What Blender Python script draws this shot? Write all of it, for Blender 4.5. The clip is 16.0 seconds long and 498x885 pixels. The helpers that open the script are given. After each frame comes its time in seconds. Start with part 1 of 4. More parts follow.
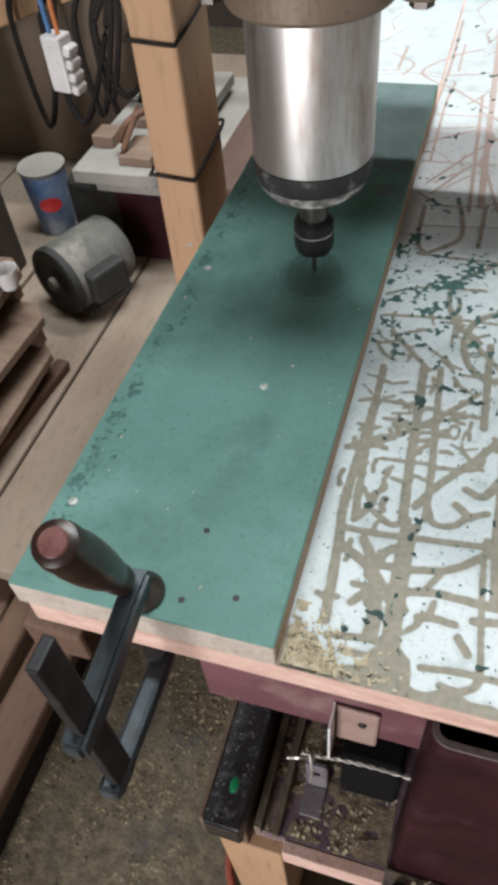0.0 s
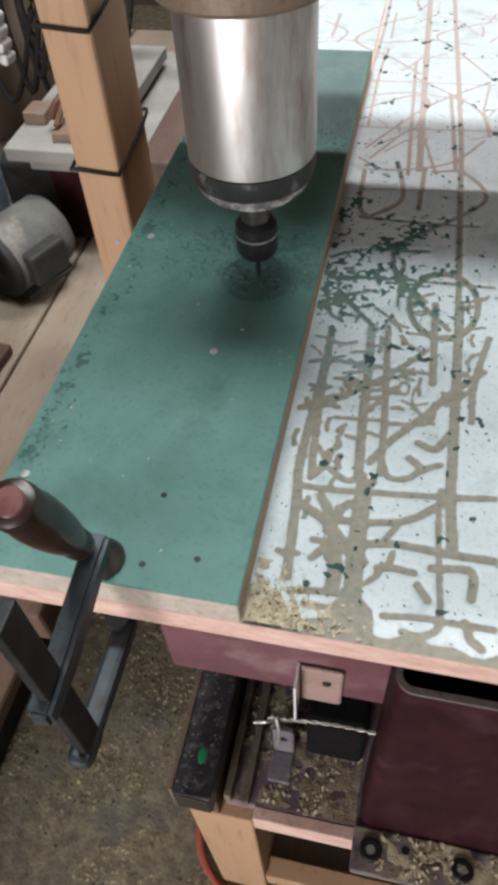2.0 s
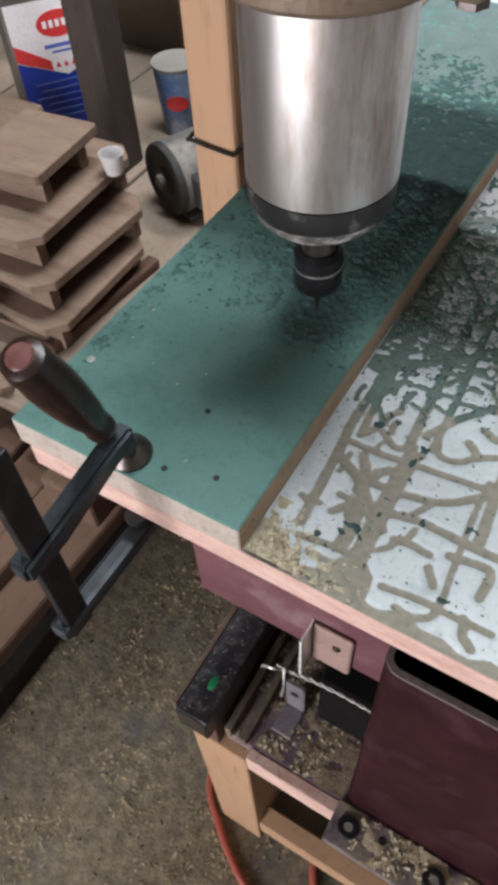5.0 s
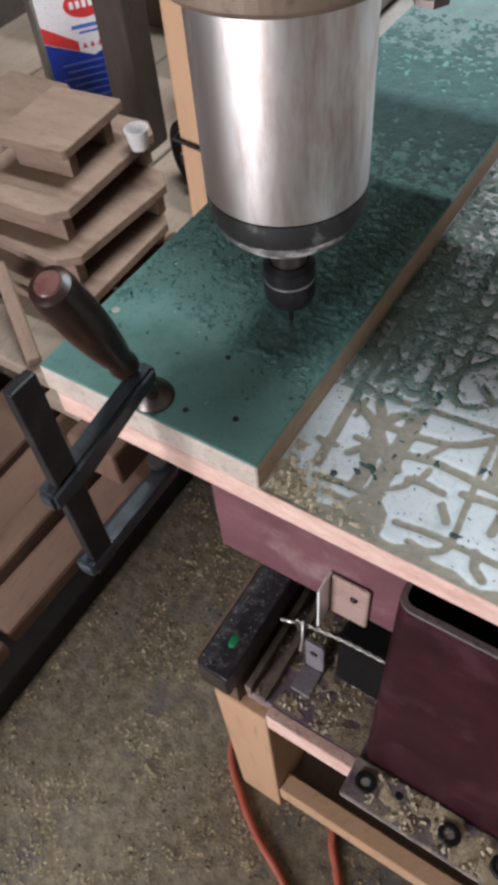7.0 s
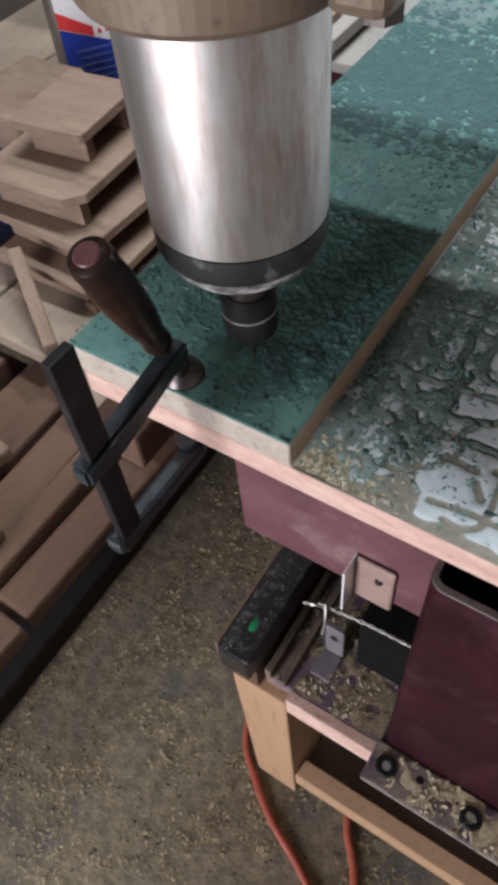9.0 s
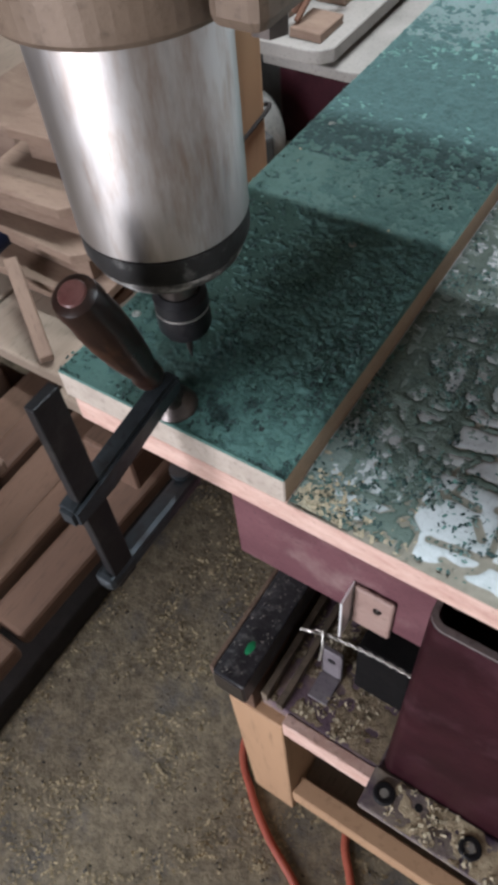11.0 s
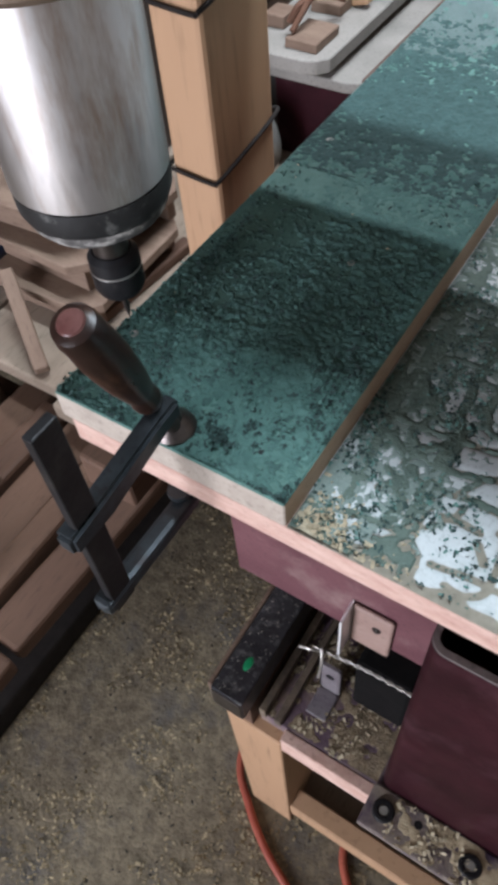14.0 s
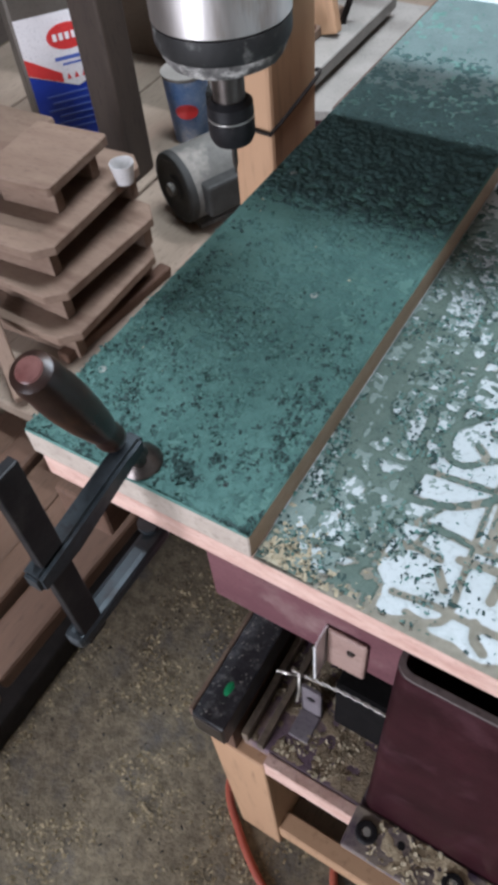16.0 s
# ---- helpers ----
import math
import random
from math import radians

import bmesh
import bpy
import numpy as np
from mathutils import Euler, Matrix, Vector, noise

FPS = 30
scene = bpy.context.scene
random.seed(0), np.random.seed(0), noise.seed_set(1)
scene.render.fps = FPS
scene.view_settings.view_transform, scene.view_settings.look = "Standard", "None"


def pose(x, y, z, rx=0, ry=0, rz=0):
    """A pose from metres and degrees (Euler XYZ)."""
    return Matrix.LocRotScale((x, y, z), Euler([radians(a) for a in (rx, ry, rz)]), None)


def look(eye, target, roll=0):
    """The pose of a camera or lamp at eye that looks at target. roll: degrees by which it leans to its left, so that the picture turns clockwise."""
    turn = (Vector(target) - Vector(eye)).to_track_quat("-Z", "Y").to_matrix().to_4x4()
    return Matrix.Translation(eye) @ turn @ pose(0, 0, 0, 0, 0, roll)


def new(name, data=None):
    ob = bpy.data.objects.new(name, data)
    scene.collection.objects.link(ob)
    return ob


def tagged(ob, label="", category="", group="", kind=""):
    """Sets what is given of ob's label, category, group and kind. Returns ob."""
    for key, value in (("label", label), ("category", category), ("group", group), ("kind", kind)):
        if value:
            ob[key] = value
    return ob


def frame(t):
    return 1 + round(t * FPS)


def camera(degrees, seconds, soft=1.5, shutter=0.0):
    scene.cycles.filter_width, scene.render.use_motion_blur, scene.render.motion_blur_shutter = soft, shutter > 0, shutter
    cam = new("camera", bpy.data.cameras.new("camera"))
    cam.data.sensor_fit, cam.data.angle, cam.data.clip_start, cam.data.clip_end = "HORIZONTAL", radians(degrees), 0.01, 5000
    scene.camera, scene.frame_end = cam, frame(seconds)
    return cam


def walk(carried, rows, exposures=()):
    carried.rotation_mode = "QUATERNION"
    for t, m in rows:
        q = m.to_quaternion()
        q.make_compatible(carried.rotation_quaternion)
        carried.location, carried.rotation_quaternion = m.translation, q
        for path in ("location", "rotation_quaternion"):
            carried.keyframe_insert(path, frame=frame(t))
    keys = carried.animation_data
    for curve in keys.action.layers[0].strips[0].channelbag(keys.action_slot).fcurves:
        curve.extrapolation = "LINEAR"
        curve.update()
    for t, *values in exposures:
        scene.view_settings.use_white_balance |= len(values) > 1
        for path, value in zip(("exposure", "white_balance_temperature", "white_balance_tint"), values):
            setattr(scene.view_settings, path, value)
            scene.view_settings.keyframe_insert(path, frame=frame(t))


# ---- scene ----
cam = camera(37.9, 16.0, soft=4.6)
PATH = [
    (0, (0.051, -0.128, 1.014), (-0.438, 1.088, -0.497), -6.8),
    (0.5, (0.046, -0.13, 1.007), (-0.324, 1.107, -0.52), -4.9),
    (1, (0.05, -0.134, 1.011), (-0.29, 1.105, -0.522), -4.7),
    (1.5, (0.048, -0.136, 1.009), (-0.302, 1.098, -0.525), -4.8),
    (2, (0.05, -0.137, 1.005), (-0.298, 1.085, -0.539), -4.9),
    (2.5, (0.048, -0.135, 1.005), (-0.306, 1.081, -0.542), -4.6),
    (3, (0.05, -0.135, 1.001), (-0.32, 1.072, -0.55), -5.1),
    (3.5, (0.061, -0.13, 0.999), (-0.412, 1.039, -0.553), -6.9),
    (4, (0.081, -0.125, 0.995), (-0.538, 0.943, -0.579), -6.8),
    (4.2, (0.085, -0.124, 0.99), (-0.568, 0.916, -0.589), -5.2),
    (6.3, (0.111, -0.144, 0.991), (-0.626, 0.837, -0.589), -6.0),
    (6.5, (0.112, -0.145, 0.988), (-0.629, 0.831, -0.593), -6.4),
    (7, (0.112, -0.15, 0.984), (-0.625, 0.811, -0.608), -6.6),
    (7.5, (0.11, -0.152, 0.982), (-0.626, 0.8, -0.615), -6.7),
    (8, (0.108, -0.156, 0.979), (-0.633, 0.785, -0.623), -6.9),
    (8.5, (0.106, -0.159, 0.978), (-0.634, 0.776, -0.627), -7.1),
    (9, (0.104, -0.16, 0.979), (-0.639, 0.777, -0.624), -7.2),
    (9.5, (0.1, -0.152, 0.981), (-0.64, 0.796, -0.617), -6.7),
    (9.7, (0.097, -0.144, 0.98), (-0.652, 0.79, -0.622), -6.7),
    (12, (0.096, -0.142, 0.98), (-0.644, 0.793, -0.626), -7.3),
    (12.5, (0.095, -0.141, 0.979), (-0.638, 0.794, -0.63), -7.0),
    (13, (0.091, -0.138, 0.983), (-0.65, 0.808, -0.616), -6.3),
    (13.5, (0.088, -0.137, 0.982), (-0.654, 0.804, -0.619), -6.3),
    (14, (0.09, -0.136, 0.983), (-0.646, 0.813, -0.616), -6.6),
    (14.5, (0.092, -0.136, 0.985), (-0.645, 0.822, -0.608), -6.9),
    (15, (0.094, -0.136, 0.985), (-0.642, 0.82, -0.61), -7.2),
    (15.5, (0.096, -0.134, 0.987), (-0.633, 0.833, -0.604), -6.7),
    (16, (0.1, -0.128, 0.993), (-0.631, 0.866, -0.582), -6.8),
]
walk(cam, [(t, look(eye, target, roll)) for t, eye, target, roll in PATH], [(0, -0.1, 6350, 9), (3, -0.08, 6350, 11), (5, 0.0, 6250, 13), (7, 0.06, 6150, 13), (9, 0.02, 6050, 12), (13, 0.05, 5900, 11), (16, 0.03, 5800, 12)])

# ---- world and light ----
world = bpy.data.worlds.new("world")
scene.world = world
world.use_nodes = True
world.node_tree.nodes["Background"].inputs[0].default_value = (0.85, 0.9, 1.0, 1)
world.node_tree.nodes["Background"].inputs[1].default_value = 0.02


def lamp(name, at, target, sx, sy, watts, colour):
    data = bpy.data.lights.new(name, "AREA")
    data.shape, data.size, data.size_y, data.energy, data.color = "RECTANGLE", sx, sy, watts, colour
    ob = new(name, data)
    ob.matrix_world = look(at, target)
    return ob


lamp("far_tube_light", (-0.05, 1.28, 2.42), (-0.05, 0.45, 0.7), 0.9, 0.04, 32, (1.0, 0.95, 0.94))
lamp("near_tube_light", (-0.05, 0.55, 2.5), (-0.05, 0.48, 0.4), 1.2, 0.16, 45, (0.94, 1.0, 1.0))
lamp("doorway_daylight", (-0.48, -2.18, 1.05), (-0.48, 0.0, 1.05), 0.72, 1.9, 78, (1.0, 0.96, 0.97))

# ---- materials ----


def mat(name, c1, c2, scale=30.0, rough=0.6, metal=0.0, bump=0.2, fine=300.0, stretch=(1, 1, 1), c3=None, spot=None, spec=0.4, vary=0.0):
    """Two-scale noise colour, fine bump, optional stains (c3) in large patches."""
    m = bpy.data.materials.new(name)
    m.use_nodes = True
    nt = m.node_tree
    b = nt.nodes["Principled BSDF"]
    b.inputs["Roughness"].default_value, b.inputs["Metallic"].default_value = rough, metal
    b.inputs["Specular IOR Level"].default_value = spec
    tc = nt.nodes.new("ShaderNodeTexCoord")
    mp = nt.nodes.new("ShaderNodeMapping")
    mp.inputs["Scale"].default_value = stretch
    nt.links.new(tc.outputs["Object"], mp.inputs[0])

    def noise_tex(sc, detail=5.0, rg=0.6):
        n = nt.nodes.new("ShaderNodeTexNoise")
        n.inputs["Scale"].default_value, n.inputs["Detail"].default_value, n.inputs["Roughness"].default_value = sc, detail, rg
        nt.links.new(mp.outputs[0], n.inputs["Vector"])
        return n.outputs["Fac"]

    def ramp(fac, lo, hi):
        r = nt.nodes.new("ShaderNodeMapRange")
        r.inputs["From Min"].default_value, r.inputs["From Max"].default_value = lo, hi
        nt.links.new(fac, r.inputs["Value"])
        return r.outputs["Result"]

    def mix(fac, a, bcol):
        x = nt.nodes.new("ShaderNodeMix")
        x.data_type = "RGBA"
        nt.links.new(fac, x.inputs["Factor"])
        for k, v in (("A", a), ("B", bcol)):
            sock = [i for i in x.inputs if i.name == k and i.type == "RGBA"][0]
            if isinstance(v, tuple):
                sock.default_value = (*v, 1)
            else:
                nt.links.new(v, sock)
        return [o for o in x.outputs if o.type == "RGBA"][0]

    col = mix(ramp(noise_tex(scale), 0.3, 0.7), c1, c2)
    grain = noise_tex(fine, 3.0)
    dark = tuple(v * 0.6 for v in c1)
    col = mix(ramp(grain, 0.55, 0.85), col, dark)
    if c3:
        col = mix(ramp(noise_tex(scale * 0.25 if spot is None else spot, 6.0, 0.7), 0.52, 0.68), col, c3)
    if vary:
        oi = nt.nodes.new("ShaderNodeObjectInfo")
        hs = nt.nodes.new("ShaderNodeHueSaturation")
        nt.links.new(ramp(oi.outputs["Random"], 0, 1), hs.inputs["Fac"])
        hs.inputs["Fac"].default_value = 1
        hs.inputs["Value"].default_value = 1 - vary
        nt.links.new(col, hs.inputs["Color"])
        col = hs.outputs["Color"]
    nt.links.new(col, b.inputs["Base Color"])
    r = nt.nodes.new("ShaderNodeMapRange")
    r.inputs["To Min"].default_value, r.inputs["To Max"].default_value = max(0.03, rough - 0.12), min(1, rough + 0.12)
    nt.links.new(noise_tex(scale * 1.7), r.inputs["Value"])
    nt.links.new(r.outputs["Result"], b.inputs["Roughness"])
    if bump:
        bp = nt.nodes.new("ShaderNodeBump")
        bp.inputs["Strength"].default_value, bp.inputs["Distance"].default_value = bump, 0.002
        nt.links.new(grain, bp.inputs["Height"])
        nt.links.new(bp.outputs["Normal"], b.inputs["Normal"])
    return m


GREEN = mat("green_mdf", (0.068, 0.150, 0.128), (0.092, 0.190, 0.165), 26, 0.72, bump=0.15, fine=420, c3=(0.052, 0.118, 0.10), spot=11)
GREEN_EDGE = mat("mdf_edge_tan", (0.34, 0.24, 0.16), (0.42, 0.31, 0.22), 60, 0.85, stretch=(1, 1, 4), bump=0.3)
FRONT_EDGE = mat("mdf_edge_pale", (0.34, 0.29, 0.24), (0.46, 0.40, 0.34), 60, 0.85, bump=0.3)
PINK_EDGE = mat("pinkish_board_edge", (0.46, 0.28, 0.225), (0.64, 0.46, 0.385), 45, 0.8, bump=0.4, stretch=(1, 1, 3), fine=240)
PINE = mat("sawn_pine", (0.35, 0.21, 0.118), (0.42, 0.262, 0.152), 9, 0.7, stretch=(1, 1, 0.12), bump=0.06, fine=120, c3=(0.40, 0.25, 0.14), spot=5)
PALLET = mat("pale_board_wood", (0.145, 0.095, 0.067), (0.215, 0.152, 0.110), 25, 0.8, stretch=(0.3, 1, 1), bump=0.3, c3=(0.13, 0.082, 0.058), spot=22)
PLANK = mat("dusty_plank", (0.185, 0.143, 0.105), (0.275, 0.22, 0.168), 12, 0.85, stretch=(1, 0.2, 1), bump=0.25, c3=(0.22, 0.155, 0.115), spot=5)
REDWOOD = mat("reddish_wood", (0.066, 0.034, 0.021), (0.125, 0.070, 0.044), 16, 0.75, stretch=(1, 0.15, 1), bump=0.2)
PURPLE = mat("purple_red_painted_wood", (0.085, 0.028, 0.036), (0.140, 0.058, 0.066), 20, 0.65, bump=0.15, c3=(0.20, 0.125, 0.12), spot=14)
MAROON = mat("maroon_painted_steel", (0.014, 0.003, 0.005), (0.034, 0.008, 0.012), 16, 0.5, bump=0.08, c3=(0.052, 0.020, 0.026), spot=13, spec=0.12)
STEEL = mat("brushed_steel", (0.46, 0.435, 0.42), (0.57, 0.55, 0.535), 24, 0.43, 1.0, bump=0.015, fine=70, stretch=(1.3, 1.3, 0.28), c3=(0.33, 0.24, 0.18), spot=26)
BLACK = mat("black_metal", (0.008, 0.008, 0.009), (0.018, 0.017, 0.018), 30, 0.45, 0.0, bump=0.08, c3=(0.030, 0.028, 0.027), spot=40, spec=0.2)
DUSTYBLACK = mat("dusty_black_ring", (0.008, 0.008, 0.008), (0.022, 0.022, 0.022), 40, 0.6, bump=0.1, c3=(0.15, 0.15, 0.14), spot=60)
DARKSTEEL = mat("dark_steel", (0.08, 0.07, 0.065), (0.14, 0.12, 0.11), 40, 0.35, 0.9, bump=0.05)
IRON = mat("dark_iron", (0.022, 0.027, 0.031), (0.055, 0.066, 0.074), 35, 0.42, 0.5, bump=0.1, c3=(0.03, 0.022, 0.02), spot=30)
HANDLE = mat("dark_varnished_wood", (0.010, 0.005, 0.004), (0.026, 0.012, 0.008), 30, 0.32, bump=0.05, stretch=(1, 1, 0.4), spec=0.35, c3=(0.060, 0.028, 0.016), spot=70)
CAPRED = mat("worn_red_cap", (0.075, 0.024, 0.022), (0.15, 0.075, 0.065), 90, 0.35, bump=0.05)
CONCRETE = mat("dusty_concrete_floor", (0.088, 0.072, 0.047), (0.225, 0.184, 0.122), 60, 0.9, bump=0.8, fine=190, c3=(0.085, 0.080, 0.074), spot=11)
MOTORGREY = mat("grey_motor_casing", (0.085, 0.084, 0.075), (0.135, 0.13, 0.118), 30, 0.75, 0.1, bump=0.1, c3=(0.25, 0.23, 0.20), spot=14)
MOTORDARK = mat("dark_motor_end", (0.014, 0.015, 0.013), (0.032, 0.032, 0.03), 40, 0.7, bump=0.1)
# for the unseen south and east walls: pale only to bounce fill light
WALLPALE = mat("pale_bounce_wall", (0.42, 0.40, 0.37), (0.52, 0.50, 0.47), 5, 0.9, bump=0.2, fine=60, c3=(0.34, 0.31, 0.28), spot=2.5)
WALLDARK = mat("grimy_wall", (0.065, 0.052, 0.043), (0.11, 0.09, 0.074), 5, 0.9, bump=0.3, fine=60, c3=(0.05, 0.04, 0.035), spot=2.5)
CEILMAT = mat("ceiling_paint", (0.30, 0.27, 0.24), (0.36, 0.33, 0.30), 4, 0.9)
CARD = mat("brown_cardboard", (0.11, 0.078, 0.056), (0.15, 0.11, 0.08), 10, 0.9, bump=0.1, c3=(0.14, 0.10, 0.07), spot=6)
BLUE = mat("blue_print", (0.012, 0.035, 0.28), (0.02, 0.05, 0.36), 18, 0.4, bump=0.02)
WHITE = mat("white_print", (0.68, 0.66, 0.66), (0.76, 0.74, 0.74), 18, 0.4, bump=0.02)
RED = mat("red_print", (0.50, 0.03, 0.03), (0.60, 0.05, 0.045), 18, 0.4, bump=0.02)
TIN = mat("tin_can", (0.10, 0.09, 0.075), (0.15, 0.13, 0.11), 12, 0.5, 0.4, c3=(0.05, 0.045, 0.04))
WHITEPLASTIC = mat("white_plastic", (0.46, 0.45, 0.44), (0.56, 0.55, 0.54), 25, 0.4, bump=0.03)
ORANGECABLE = mat("orange_red_cable", (0.27, 0.055, 0.032), (0.34, 0.085, 0.05), 20, 0.5, bump=0.02)
BLUECABLE = mat("blue_cable", (0.05, 0.12, 0.25), (0.07, 0.16, 0.32), 20, 0.5, bump=0.02)
STRAP = mat("black_strap", (0.010, 0.008, 0.007), (0.022, 0.018, 0.016), 60, 0.7, spec=0.2)
WIRE = mat("twisted_steel_wire", (0.45, 0.43, 0.40), (0.6, 0.58, 0.55), 60, 0.4, 0.8)
BROWNMOUNT = mat("brown_spindle_mount", (0.12, 0.085, 0.06), (0.19, 0.14, 0.10), 25, 0.55, 0.3, bump=0.1, c3=(0.07, 0.05, 0.04))
NAVY = mat("navy_plastic", (0.015, 0.02, 0.05), (0.03, 0.04, 0.09), 20, 0.5)
TRAYGREY = mat("pale_grey_board", (0.20, 0.19, 0.17), (0.27, 0.255, 0.23), 15, 0.8, bump=0.15)
CHIPS = mat("green_wood_chips", (0.050, 0.114, 0.098), (0.078, 0.160, 0.141), 200, 0.9, bump=0)
SHAVINGS = mat("pale_shavings", (0.30, 0.25, 0.165), (0.50, 0.44, 0.31), 200, 0.9, bump=0)
FLOORCHIPS = mat("trodden_shavings", (0.13, 0.102, 0.06), (0.36, 0.29, 0.175), 60, 0.9, bump=0)

# ---- mesh helpers ----


def part(name, bm, material, parent=None, label="", m=None, smooth=False):
    me = bpy.data.meshes.new(name)
    bm.normal_update()
    bm.to_mesh(me)
    bm.free()
    if material:
        me.materials.append(material)
    if smooth:
        for p in me.polygons:
            p.use_smooth = True
        me.set_sharp_from_angle(angle=radians(40))
    ob = new(name, me)
    if m is not None:
        ob.matrix_basis = m
    if parent:
        ob.parent = parent
    if label:
        ob["label"] = label
    return ob


def empty(name, m=None):
    ob = new(name)
    ob.empty_display_size = 0.05
    if m is not None:
        ob.matrix_basis = m
    return ob


def box(x0, x1, y0, y1, z0, z1, bevel=0.0, seg=2):
    bm = bmesh.new()
    bmesh.ops.create_cube(bm, size=1)
    for v in bm.verts:
        v.co = Vector(((x0 + x1) / 2 + v.co.x * (x1 - x0), (y0 + y1) / 2 + v.co.y * (y1 - y0), (z0 + z1) / 2 + v.co.z * (z1 - z0)))
    if bevel:
        bmesh.ops.bevel(bm, geom=bm.edges[:], offset=bevel, segments=seg, affect="EDGES", profile=0.5)
    return bm


def lathe(profile, n=48):
    """Solid of revolution about z from (radius, z) pairs, closed at ends where the radius is 0."""
    bm = bmesh.new()
    rings = []
    for r, z in profile:
        if r < 1e-6:
            rings.append([bm.verts.new((0, 0, z))])
        else:
            rings.append([bm.verts.new((r * math.cos(2 * math.pi * i / n), r * math.sin(2 * math.pi * i / n), z)) for i in range(n)])
    for a, b in zip(rings, rings[1:]):
        for i in range(n):
            k = (i + 1) % n
            if len(a) == 1 and len(b) == 1:
                continue
            if len(a) == 1:
                bm.faces.new((a[0], b[k], b[i]))
            elif len(b) == 1:
                bm.faces.new((a[i], a[k], b[0]))
            else:
                bm.faces.new((a[i], a[k], b[k], b[i]))
    bmesh.ops.recalc_face_normals(bm, faces=bm.faces[:])
    return bm


def prism(points, z0, z1, bevel=0.0):
    """Upright prism over a plan polygon."""
    bm = bmesh.new()
    lo = [bm.verts.new((x, y, z0)) for x, y in points]
    hi = [bm.verts.new((x, y, z1)) for x, y in points]
    n = len(points)
    bm.faces.new(lo[::-1])
    bm.faces.new(hi)
    for i in range(n):
        bm.faces.new((lo[i], lo[(i + 1) % n], hi[(i + 1) % n], hi[i]))
    bmesh.ops.recalc_face_normals(bm, faces=bm.faces[:])
    if bevel:
        bmesh.ops.bevel(bm, geom=bm.edges[:], offset=bevel, segments=2, affect="EDGES", profile=0.5)
    return bm


def tube(points, radius, n=8):
    """A round cord through points."""
    bm = bmesh.new()
    pts = [Vector(p) for p in points]
    rings = []
    for i, p in enumerate(pts):
        d = (pts[min(i + 1, len(pts) - 1)] - pts[max(i - 1, 0)]).normalized()
        a = d.cross(Vector((0.3, 0.2, 1))).normalized()
        b = d.cross(a)
        rings.append([bm.verts.new(p + radius * (math.cos(2 * math.pi * k / n) * a + math.sin(2 * math.pi * k / n) * b)) for k in range(n)])
    for r0, r1 in zip(rings, rings[1:]):
        for k in range(n):
            bm.faces.new((r0[k], r0[(k + 1) % n], r1[(k + 1) % n], r1[k]))
    bm.faces.new(rings[0][::-1])
    bm.faces.new(rings[-1])
    bmesh.ops.recalc_face_normals(bm, faces=bm.faces[:])
    return bm


def spline(points, steps=8):
    """Catmull-Rom through points."""
    p = [Vector(v) for v in points]
    p = [2 * p[0] - p[1]] + p + [2 * p[-1] - p[-2]]
    out = []
    for i in range(1, len(p) - 2):
        for k in range(steps):
            t = k / steps
            out.append(0.5 * (2 * p[i] + (p[i + 1] - p[i - 1]) * t + (2 * p[i - 1] - 5 * p[i] + 4 * p[i + 1] - p[i + 2]) * t * t + (3 * p[i] - p[i - 1] - 3 * p[i + 1] + p[i + 2]) * t ** 3))
    out.append(p[-2])
    return out


def join(*bms):
    out = bmesh.new()
    for b in bms:
        me = bpy.data.meshes.new("tmp")
        b.to_mesh(me)
        b.free()
        out.from_mesh(me)
        bpy.data.meshes.remove(me)
    return out


def jitter(bm, amount, scale):
    for v in bm.verts:
        v.co += amount * noise.noise_vector(v.co * scale)
    return bm


# ---- room ----
ZT, ZB = 0.702, 0.72
ROOM = (-1.9, 2.2, -2.2, 2.6, 3.2)
x0, x1, y0, y1, h = ROOM
tagged(part("floor", box(x0, x1, y0, y1, -0.05, 0.0), CONCRETE), "dusty grey-brown concrete workshop floor with wood shavings", "floor", kind="structure")
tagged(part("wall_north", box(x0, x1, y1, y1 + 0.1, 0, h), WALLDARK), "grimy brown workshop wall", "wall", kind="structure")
tagged(part("wall_south", join(box(x0, -0.86, y0 - 0.1, y0, 0, h), box(-0.10, x1, y0 - 0.1, y0, 0, h), box(-0.86, -0.10, y0 - 0.1, y0, 2.04, h)), WALLPALE), "unseen workshop wall with a doorway, made pale to bounce fill light", "wall", kind="structure")
tagged(part("door_1", join(box(-0.86, -0.845, y0 - 0.11, y0 + 0.01, 0, 2.04), box(-0.115, -0.10, y0 - 0.11, y0 + 0.01, 0, 2.04), box(-0.845, -0.115, y0 - 0.11, y0 + 0.01, 2.025, 2.04)), PINE), "open doorway with a plain wooden frame", "doorway", kind="structure")
sky = bpy.data.materials.new("bright_yard")
sky.use_nodes = True
sky.node_tree.nodes["Principled BSDF"].inputs["Emission Color"].default_value = (0.9, 0.95, 1.0, 1)
sky.node_tree.nodes["Principled BSDF"].inputs["Emission Strength"].default_value = 1.5
tagged(part("backdrop", box(-2.6, 0.8, y0 - 1.32, y0 - 1.3, -0.05, 3.0), sky), "bright daylight outside the doorway", "backdrop", kind="structure")
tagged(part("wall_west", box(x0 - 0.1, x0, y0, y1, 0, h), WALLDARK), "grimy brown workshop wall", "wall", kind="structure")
# out of view like the south wall; its pale colour is added as a reflector
tagged(part("wall_east", box(x1, x1 + 0.1, y0, y1, 0, h), WALLPALE), "unseen workshop wall, made pale to bounce fill light", "wall", kind="structure")
tagged(part("ceiling", box(x0, x1, y0, y1, h, h + 0.1), CEILMAT), "dull painted workshop ceiling", "ceiling", kind="structure")

